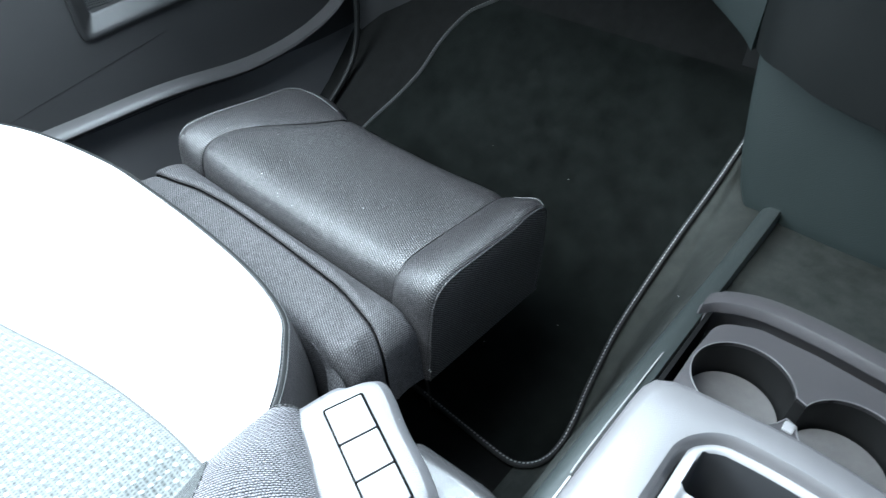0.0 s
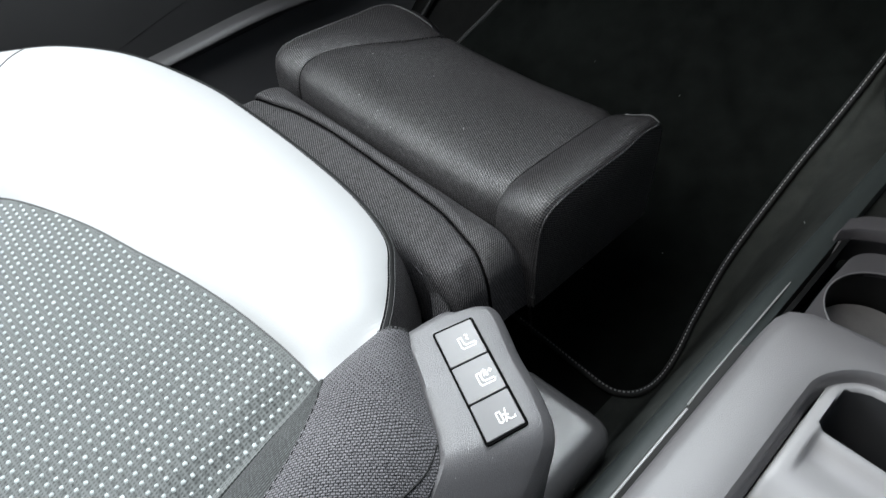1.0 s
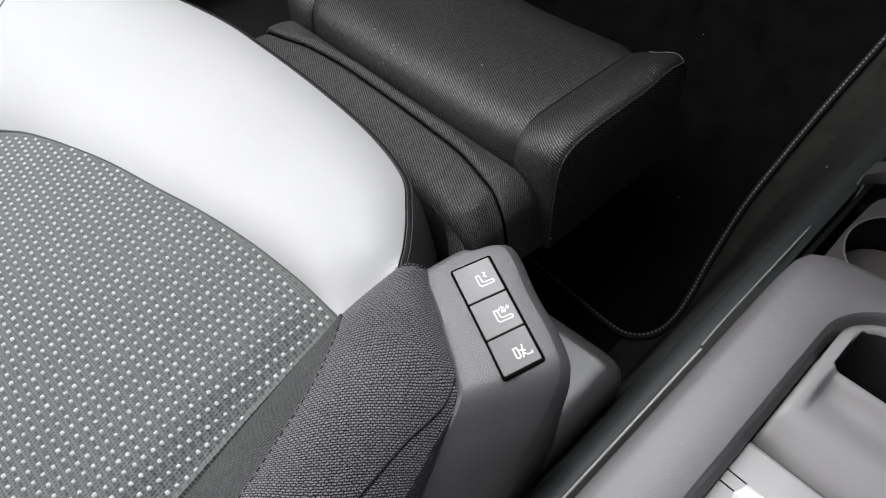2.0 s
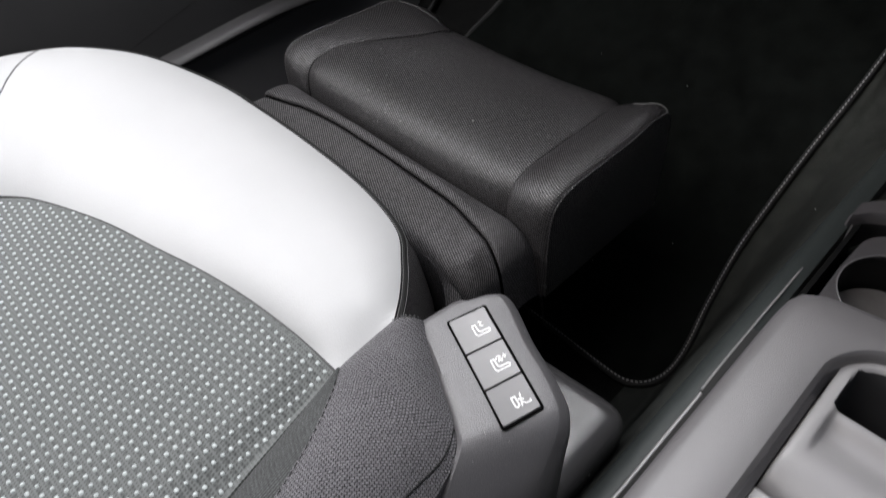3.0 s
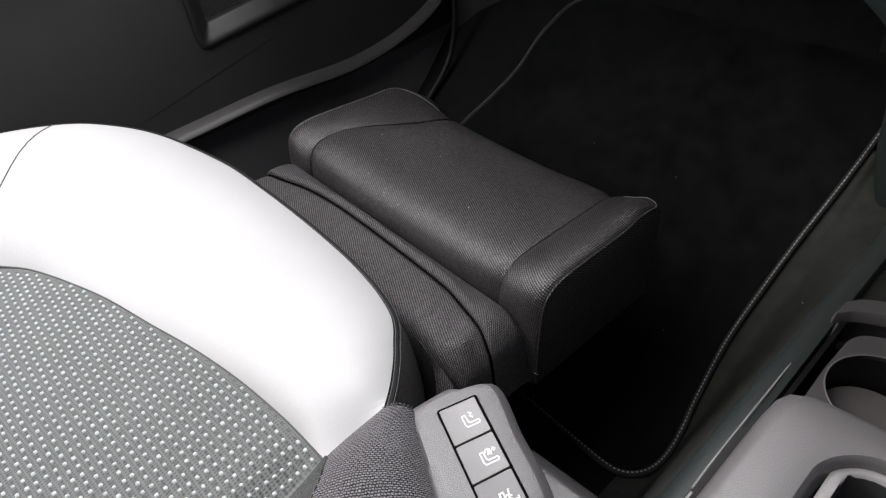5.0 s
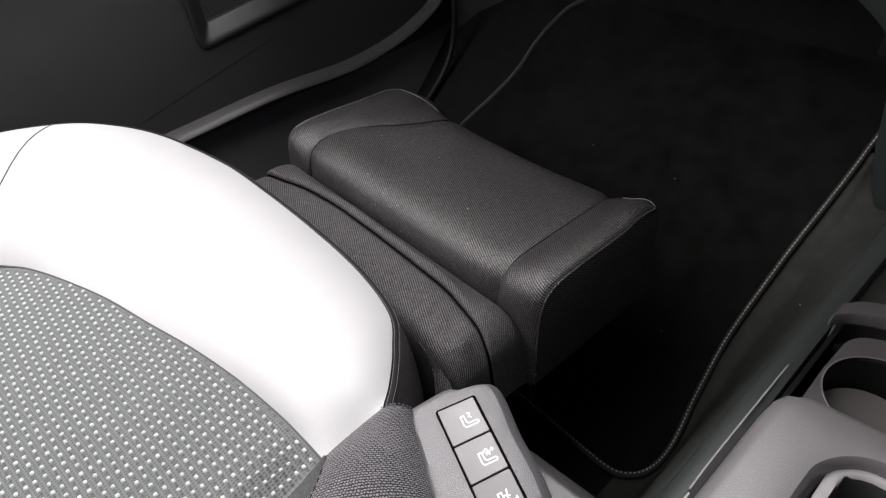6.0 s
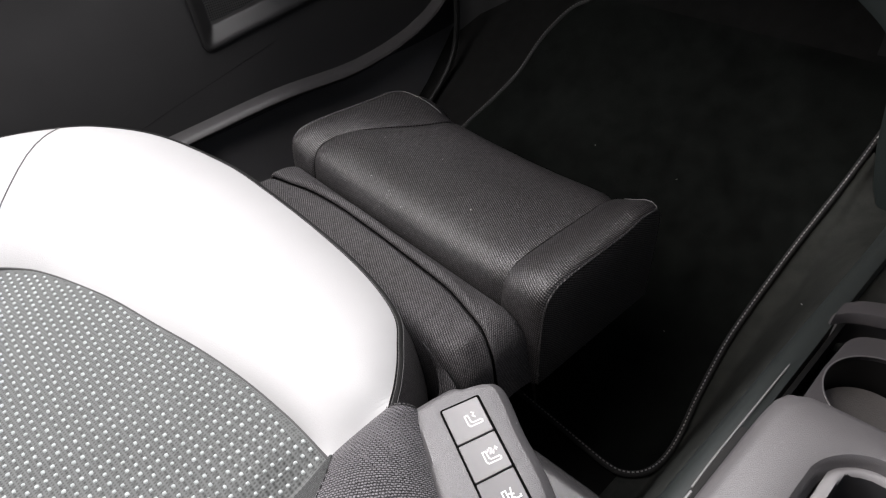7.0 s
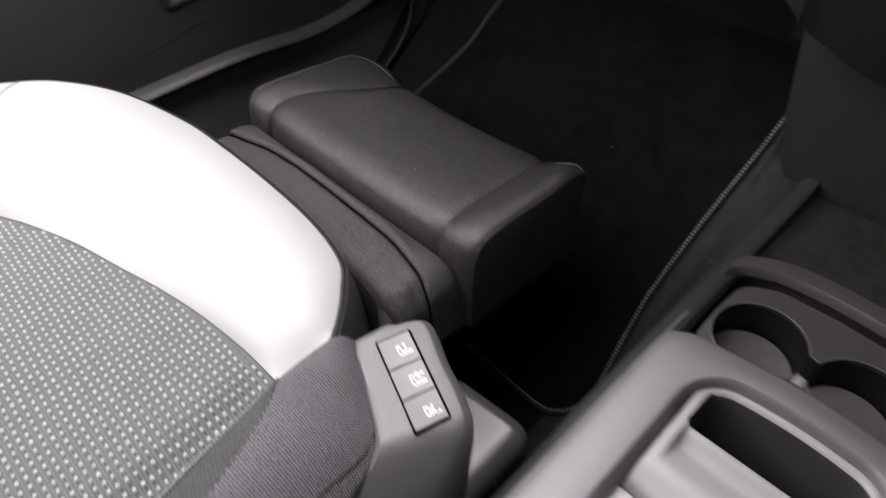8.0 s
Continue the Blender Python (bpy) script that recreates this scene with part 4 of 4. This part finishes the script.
# rim swept round the storage opening
path = []
for i in range(30):
    path.append((Vector((0.366, -0.40 + i * 0.68 / 29, 0)), Vector((-1, 0, 0)), 0.041))
for k in range(1, 12):
    a = math.pi / 2 * k / 12
    c = Vector((0.392, 0.290, 0))
    d = Vector((-math.cos(a), math.sin(a), 0))
    path.append((c + d * 0.026, d, ((math.cos(a) / 0.067) ** 7 + (math.sin(a) / 0.055) ** 7) ** (-1 / 7) - 0.026))
for i in range(14):
    path.append((Vector((0.392 + i * 0.070 / 13, 0.316, 0)), Vector((0, 1, 0)), 0.029))
for k in range(1, 12):
    a = math.pi / 2 * k / 12
    c = Vector((0.462, 0.290, 0))
    d = Vector((math.sin(a), math.cos(a), 0))
    path.append((c + d * 0.026, d, ((math.sin(a) / 0.067) ** 7 + (math.cos(a) / 0.055) ** 7) ** (-1 / 7) - 0.026))
for i in range(30):
    path.append((Vector((0.488, 0.28 - i * 0.68 / 29, 0)), Vector((1, 0, 0)), 0.041))
for p, d, w in path:
    p.y += 0.007 * ease((p.y - 0.285) / 0.03) * max(0.0, 1 - ((p.x - 0.427) / 0.06) ** 2)
section = [(-0.0034, 0.2540), (-0.0032, 0.2690), (-0.0026, 0.2712), (-0.0008, 0.2735), (0.0000, 0.2760), (0.0008, 0.2800), (0.0030, 0.2822), (0.010, 0.2828), (0.45, 0.2818), (0.70, 0.2805), (0.83, 0.2785), (0.895, 0.2745), (0.925, 0.2670), (0.93, 0.2500), (0.94, 0.2300), (0.94, 0.205)]


def sec(o, w):
    return o if abs(o) < 0.02 else o * w


rows = [[p + d * sec(o, w) + Vector((0, 0, z)) for o, z in section] for p, d, w in path]
part("rim", thicken(face_up(loft(rows)), 0.003), CONSOLEM, console, "grey grained plastic rim")
# sliding lid: one satin body whose front is hollowed into a hand pocket
LX0, LX1 = 0.3695, 0.4845


def lid_front(x):
    return 0.3174 + 0.007 * max(0.0, 1 - ((x - 0.427) / 0.06) ** 2) - 0.006 * ease((LX0 + 0.007 - x) / 0.007) - 0.006 * ease((x - LX1 + 0.007) / 0.007)


def lid_column(x):
    """Points of the lid from its near edge over the grip and the pocket to the front frame."""
    inset = min(x - LX0, LX1 - x)
    m = 1 - ease((inset - 0.0072) / 0.0042)
    front = lid_front(x)
    lip = front - 0.0068 - 0.004 * (1 - ease((inset - 0.008) / 0.010))
    mid = [(0.2213, 0.2575), (0.2216, 0.2630), (0.2224, 0.2660), (0.2265, 0.2702), (0.2310, 0.2724), (0.2355, 0.2738), (0.2410, 0.2745), (0.2465, 0.2745), (0.2510, 0.2735), (0.2565, 0.2708), (0.2605, 0.2684), (0.2645, 0.2664), (0.2690, 0.2660),
           (0.2725, 0.2682), (0.2745, 0.2700), (0.2765, 0.2715), (0.2785, 0.2719), (0.2800, 0.2713), (0.2806, 0.2695), (0.2810, 0.2635), (0.2814, 0.2300), (0.2820, 0.1900), (0.2850, 0.1870), (lip - 0.009, 0.1900), (lip - 0.006, 0.2050), (lip - 0.0035, 0.2350),
           (lip - 0.0016, 0.2600), (lip - 0.0008, 0.2690), (lip, 0.2722), (lip + 0.0012, 0.2742), (lip + 0.0028, 0.2748)]
    side = [(y, z if y < 0.2465 else 0.2745) for y, z in mid]
    out = [(x, y, z0 * (1 - m) + z1 * m) for (y, z0), (_, z1) in zip(mid, side)]
    out += [(x, front - 0.0022, 0.2747), (x, front - 0.0006, 0.2738), (x, front, 0.2715), (x, front + 0.0003, 0.2600)]
    drop = 0.012 * (1 - ease(inset / 0.0008)) + 0.0012 * (1 - ease(inset / 0.0030))
    return [(px, py, pz - drop) for px, py, pz in out]


offs = [0.0, 0.0003, 0.0008, 0.0018, 0.0032, 0.0050, 0.0066, 0.0076, 0.0084, 0.0092, 0.0100, 0.0108, 0.0116, 0.014, 0.019, 0.025]
cols = [lid_column(x) for x in [LX0 + o for o in offs] + [0.397 + 0.006 * i for i in range(1, 10)] + [LX1 - o for o in reversed(offs)]]


def lid_skin(wanted):
    """The lid's quads inside or outside the hollow of the pocket."""
    bm_ = bmesh.new()
    vs = {}
    for i in range(len(cols) - 1):
        for j in range(len(cols[0]) - 1):
            quad = [(i, j), (i + 1, j), (i + 1, j + 1), (i, j + 1)]
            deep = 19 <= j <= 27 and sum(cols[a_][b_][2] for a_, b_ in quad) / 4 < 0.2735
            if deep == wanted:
                for q in quad:
                    if q not in vs:
                        vs[q] = bm_.verts.new(cols[q[0]][q[1]])
                bm_.faces.new([vs[q] for q in quad])
    return face_up(bm_)


lid = part("sliding_lid", lid_skin(False), SATIN, console, "satin silver-grey sliding lid", angle=60)
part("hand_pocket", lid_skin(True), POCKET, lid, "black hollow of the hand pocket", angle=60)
slab = part("rear_plate", prism(rounded([(0.3692, 0.2205), (0.3692, -0.38), (0.4848, -0.38), (0.4848, 0.2205)], 0.002, 3), 0.235, 0.2670, 0.0012, 2), SATIN, console, "satin silver-grey plate")
for y in (0.2035, 0.1965):
    part("groove", box(0.3697, 0.3795 - 0.3 * (0.2035 - y), y - 0.003, y - 0.0023, 0.2665, 0.26725), BLACKP, slab, "engraved line")
part("inlay", prism(rounded([(0.3800, 0.2010), (0.3775, 0.1930), (0.3800, 0.183), (0.44, 0.179), (0.455, 0.191), (0.44, 0.2010)], 0.002, 3), 0.2665, 0.2682, 0.0005, 2), GLOSSW, slab, "glossy pale inlay")

# body below the rim
rows = []
for i in range(24):
    y = -0.40 + i * 0.735 / 23
    rows.append([(0.3262, y, 0.246), (0.3255, y, 0.232), (0.3225, y, 0.225), (0.3180, y, 0.2225), (0.3165, y, 0.215), (0.317, y, 0.12), (0.318, y, 0.0)])
part("side_wall", thicken(face_up(loft(rows), (-1, 0, 0.2)), 0.003), SHELL, console, "dark plastic side wall")
# pale parting line along the side, in two lengths that meet at a step
bm = tube([(0.3190, -0.40, 0.2235), (0.3190, 0.272, 0.2235)], 0.0010)
tube(catmull([(0.3178, 0.275, 0.2232), (0.3168, 0.30, 0.2203), (0.3158, 0.34, 0.2138), (0.3152, 0.38, 0.2088), (0.3147, 0.41, 0.2048), (0.3140, 0.44, 0.1990)], 20), 0.0007, bm)
part("parting_line", bm, SATIN, console, "pale parting line")
# trim strip that runs on to the centre stack
rows = []
for i in range(40):
    y = 0.10 + i * 0.60 / 39
    z = 0.2105 - 0.026 * ease((y - 0.3) / 0.35)
    x = 0.3185 - 0.0035 * ease((y - 0.3) / 0.3)
    rows.append([(x - 0.0200, y, z - 0.045), (x - 0.0165, y, z - 0.016), (x - 0.0130, y, z - 0.0060), (x - 0.0085, y, z - 0.0016), (x - 0.0040, y, z - 0.0002), (x, y, z), (x + 0.0035, y, z - 0.0005), (x + 0.0050, y, z - 0.004), (x + 0.006, y, z - 0.03)])
part("trim_strip", thicken(face_up(loft(rows)), 0.002), STRIPM, console, "slate grey plastic trim strip")

# cup holders
CUPS = [(0.3740, 0.4150), (0.4505, 0.4125)]
CR, CZ = 0.0362, 0.2262
bm = bmesh.new()
outer_loop = rounded([(0.3365, 0.370), (0.3355, 0.415, 0.03), (0.3375, 0.458, 0.025), (0.365, 0.4725, 0.03), (0.41, 0.4740, 0.05), (0.46, 0.470, 0.05), (0.488, 0.458, 0.03), (0.4885, 0.370)], 0.01, 6)


def ring(pts, z):
    vs = [bm.verts.new((x, y, z)) for x, y in pts]
    return [bm.edges.new((vs[i], vs[(i + 1) % len(vs)])) for i in range(len(vs))]


hole = []
for (cx, cy), start in zip(CUPS, (18, 198)):
    for k in range(55):
        a = radians(start + 6 * k)
        hole.append((cx + CR * math.cos(a), cy + CR * math.sin(a)))
es = ring(outer_loop, CZ) + ring(hole, CZ)
bmesh.ops.triangle_fill(bm, use_beauty=True, use_dissolve=False, edges=es)
tray = part("cup_tray", thicken(face_up(bm), 0.004), TRAYM, console, "grey plastic cup holder tray, darkened for shade")
closed = hole + hole[:1]
part("cup_lip", tube([(x, y, CZ + 0.0001) for x, y in closed], 0.0006), CONSOLEM, tray, "thin pale lip round both cups")
part("cup_wall", thicken(loft([[(x, y, z) for z in (CZ - 0.0005, CZ - 0.02, CZ - 0.046)] for x, y in closed]), 0.001), BLACKP, tray, "black wall round both cups")
for cx, cy in CUPS:
    bm = bmesh.new()
    bmesh.ops.create_circle(bm, cap_ends=True, segments=48, radius=CR - 0.002, matrix=Matrix.Translation((cx, cy, CZ - 0.034)))
    part("cup_floor", thicken(face_up(bm), 0.003), RUBBER, tray, "grey rubber cup floor")
part("divider_clip", box(0.4085, 0.4160, 0.3930, 0.4020, 0.205, 0.2275, 0.0015, 2), SATIN, tray, "pale clip between the cups")
# ridge in front of the cups, with a dark step below it
rows = []
for p in catmull([(0.322, 0.470, 0), (0.334, 0.483, 0), (0.36, 0.4945, 0), (0.395, 0.4975, 0), (0.435, 0.4955, 0), (0.50, 0.488, 0), (0.54, 0.47, 0)], 30):
    rows.append([(p.x, p.y - 0.014, 0.2262), (p.x, p.y - 0.0132, 0.2335), (p.x, p.y - 0.0115, 0.2358), (p.x, p.y - 0.006, 0.2370), (p.x, p.y + 0.004, 0.2360), (p.x, p.y + 0.008, 0.2310), (p.x, p.y + 0.009, 0.2200), (p.x, p.y + 0.009, 0.185)])
part("front_ridge", thicken(face_up(loft(rows)), 0.002), TRAYM, console, "rounded grey ridge in front of the cups")
part("tray_base", box(0.325, 0.54, 0.345, 0.488, 0.165, 0.172), BLACKP, console)
part("tray_wall", box(0.3250, 0.3285, 0.345, 0.480, 0.165, 0.2150), BLACKP, console)

# lighter copy of DOORM: light missing on the lower panel put into its colour
POCKETM = material("brightened_door_plastic", (0.13, 0.126, 0.13), 0.5, vary=0.1, bump=0.3, bump_scale=2000, bump_kind="grain", spec=0.4)

# ---------------------------------------------------------------- passenger door
door = thing("door_1", (-0.40, 0.2, 0.0), "closed black plastic passenger door panel", "door", kind="structure")


def door_x(y, z):
    """Inner face of the door panel; it leans outwards at the top behind a soft crease."""
    crease = 0.33 + 0.29 * (y - 0.0)
    return -0.374 - 0.05 * (z - 0.30) + 0.012 * ease((z - crease) / 0.12) - 0.02 * ease((y - 0.62) / 0.2)


zs = [0.200 + 0.0125 * i for i in range(37)]


def frame_z(y):
    return 0.303 + 0.10 * (y - 0.315)


yy = [-0.6 + 0.05 * i for i in range(18)] + [0.30, 0.316, 0.33, 0.36, 0.40, 0.45, 0.50, 0.55, 0.60, 0.62, 0.66, 0.70, 0.75]
yy = sorted(set(round(v, 4) for v in yy))
bm = bmesh.new()
grid = []
for y in yy:
    col = [frame_z(y) if j == 9 and 0.30 <= y <= 0.64 else z for j, z in enumerate(zs)]
    grid.append([bm.verts.new((door_x(y, z), y, z)) for z in col])
uvl = bm.loops.layers.uv.verify()
for i in range(len(yy) - 1):
    for j in range(len(zs) - 1):
        cy, cz = (yy[i] + yy[i + 1]) / 2, (zs[j] + zs[j + 1]) / 2
        if 0.316 < cy < 0.62 and j >= 9 and cz < 0.50:
            continue
        bm.faces.new((grid[i][j], grid[i + 1][j], grid[i + 1][j + 1], grid[i][j + 1]))
part("panel", thicken(face_up(bm, (1, 0, 0)), 0.006), DOORM, door, angle=60)
# frame round the speaker recess: a raised edge, then a wide bevel down to the mesh
def recess(d):
    """Outline of the recess drawn in by d."""
    y0, y1 = 0.3125 + d, 0.634 - d

    def low(y):
        return 0.3005 + 0.10 * (y - 0.322) + d

    return rounded([(y0, 0.53), (y0, low(y0)), (y1, low(y1)), (y1, 0.53)], max(0.004, 0.013 - 0.5 * d), 10)


loops = [(recess(d + 0.006), dx) for d, dx in ((-0.0060, -0.003), (-0.0052, 0.0022), (-0.0025, 0.0032), (0.0, 0.0028), (0.0030, 0.0012), (0.0055, -0.0010), (0.0150, -0.0085), (0.0172, -0.0105), (0.0180, -0.0125), (0.0182, -0.022))]
rows = [[(door_x(y, z) + dx, y, z) for (y, z), dx in zip(pts, [lp[1] for lp in loops])] for pts in zip(*[lp[0] for lp in loops])]
part("speaker_frame", thicken(face_up(loft(rows), (1, 0, 0)), 0.002), SPEAKERF, door, "satin black frame round the speaker recess")
bm = face_up(loft([[(door_x(y, z) - 0.020, y, z) for z in (0.30, 0.36, 0.42, 0.52)] for y in (0.30, 0.4, 0.5, 0.64)]), (1, 0, 0))
MESH = material("black_speaker_mesh", (0.0162, 0.0162, 0.0162), 0.6, vary=0.1, bump=1.0, bump_scale=110, bump_kind="weave", fleck=1.2)
part("speaker_mesh", thicken(bm, 0.003), MESH, door, "black woven speaker mesh")
# parting line across the panel
crease = catmull([(0, 0.15, 0.232), (0, 0.223, 0.249), (0, 0.30, 0.264), (0, 0.383, 0.280), (0, 0.41, 0.286)], 20)
part("parting_line", tube([(door_x(p.y, p.z) + 0.0002, p.y, p.z) for p in crease], 0.00015), BLACKP, door)
# padded trim ridge above the door pocket
ridge = catmull([(0, -0.5, 0.214), (0, 0.0, 0.216), (0, 0.24, 0.2175), (0, 0.38, 0.2195), (0, 0.49, 0.212), (0, 0.55, 0.214), (0, 0.60, 0.2215), (0, 0.65, 0.235), (0, 0.69, 0.252), (0, 0.73, 0.285), (0, 0.75, 0.33)], 70)
rows = []
for i, p in enumerate(ridge):
    t = (ridge[min(i + 1, 69)] - ridge[max(i - 1, 0)]).normalized()
    n_ = Vector((0, -t.z, t.y))
    xb = door_x(p.y, p.z)
    k = 0.55 - 0.22 * ease((p.y - 0.45) / 0.25)
    rows.append([Vector((xb + dx, p.y, p.z)) + n_ * o for o, dx in ((0.012 * k, -0.002), (0.010 * k, 0.006), (0.006 * k, 0.013), (0.001, 0.0185), (-0.005 * k, 0.0205), (-0.012 * k, 0.0195), (-0.017 * k, 0.016), (-0.020 * k, 0.008), (-0.021 * k, -0.004))])
part("trim_ridge", thicken(face_up(loft(rows), (1, 0, 0.3)), 0.002), RIDGEM, door, "satin grey trim ridge along the door")
bm = face_up(loft([[(-0.372 + 0.006 * ease((0.2 - z) / 0.1) - 0.02 * ease((y - 0.62) / 0.15), y, z) for z in (0.0, 0.05, 0.10, 0.15, 0.19, 0.215, 0.228, 0.236)] for y in [-0.6 + 0.05 * i for i in range(29)]]), (1, 0, 0))
part("lower_panel", thicken(bm, 0.004), POCKETM, door, "black lower door panel")
# door seal and kick panel at the front of the opening
seal = catmull([(-0.33, 0.58, 0.090), (-0.33, 0.625, 0.124), (-0.33, 0.651, 0.145), (-0.33, 0.673, 0.171), (-0.331, 0.686, 0.20), (-0.332, 0.693, 0.24), (-0.335, 0.70, 0.30), (-0.345, 0.72, 0.42)], 40)
tagged(part("door_seal", tube(seal, 0.0045, sides=8), BLACKP), "black rubber door seal", "seal", kind="structure")
bm = face_up(loft([[(-0.37 + 0.10 * ease((y - 0.73) / 0.10), y, z) for z in (0.0, 0.2, 0.4, 0.55)] for y in (0.73, 0.76, 0.80, 0.83, 0.9, 1.1)]), (1, 0, 0))
tagged(part("kick_panel", thicken(bm, 0.004), DOORM), "black kick panel beside the footwell", "panel", kind="structure")
bm = box(-0.378, -0.325, -0.6, 0.72, -0.02, 0.03, 0.010, 3)
tagged(part("sill_trim", bm, BLACKP), "black plastic sill trim", "trim", kind="structure")
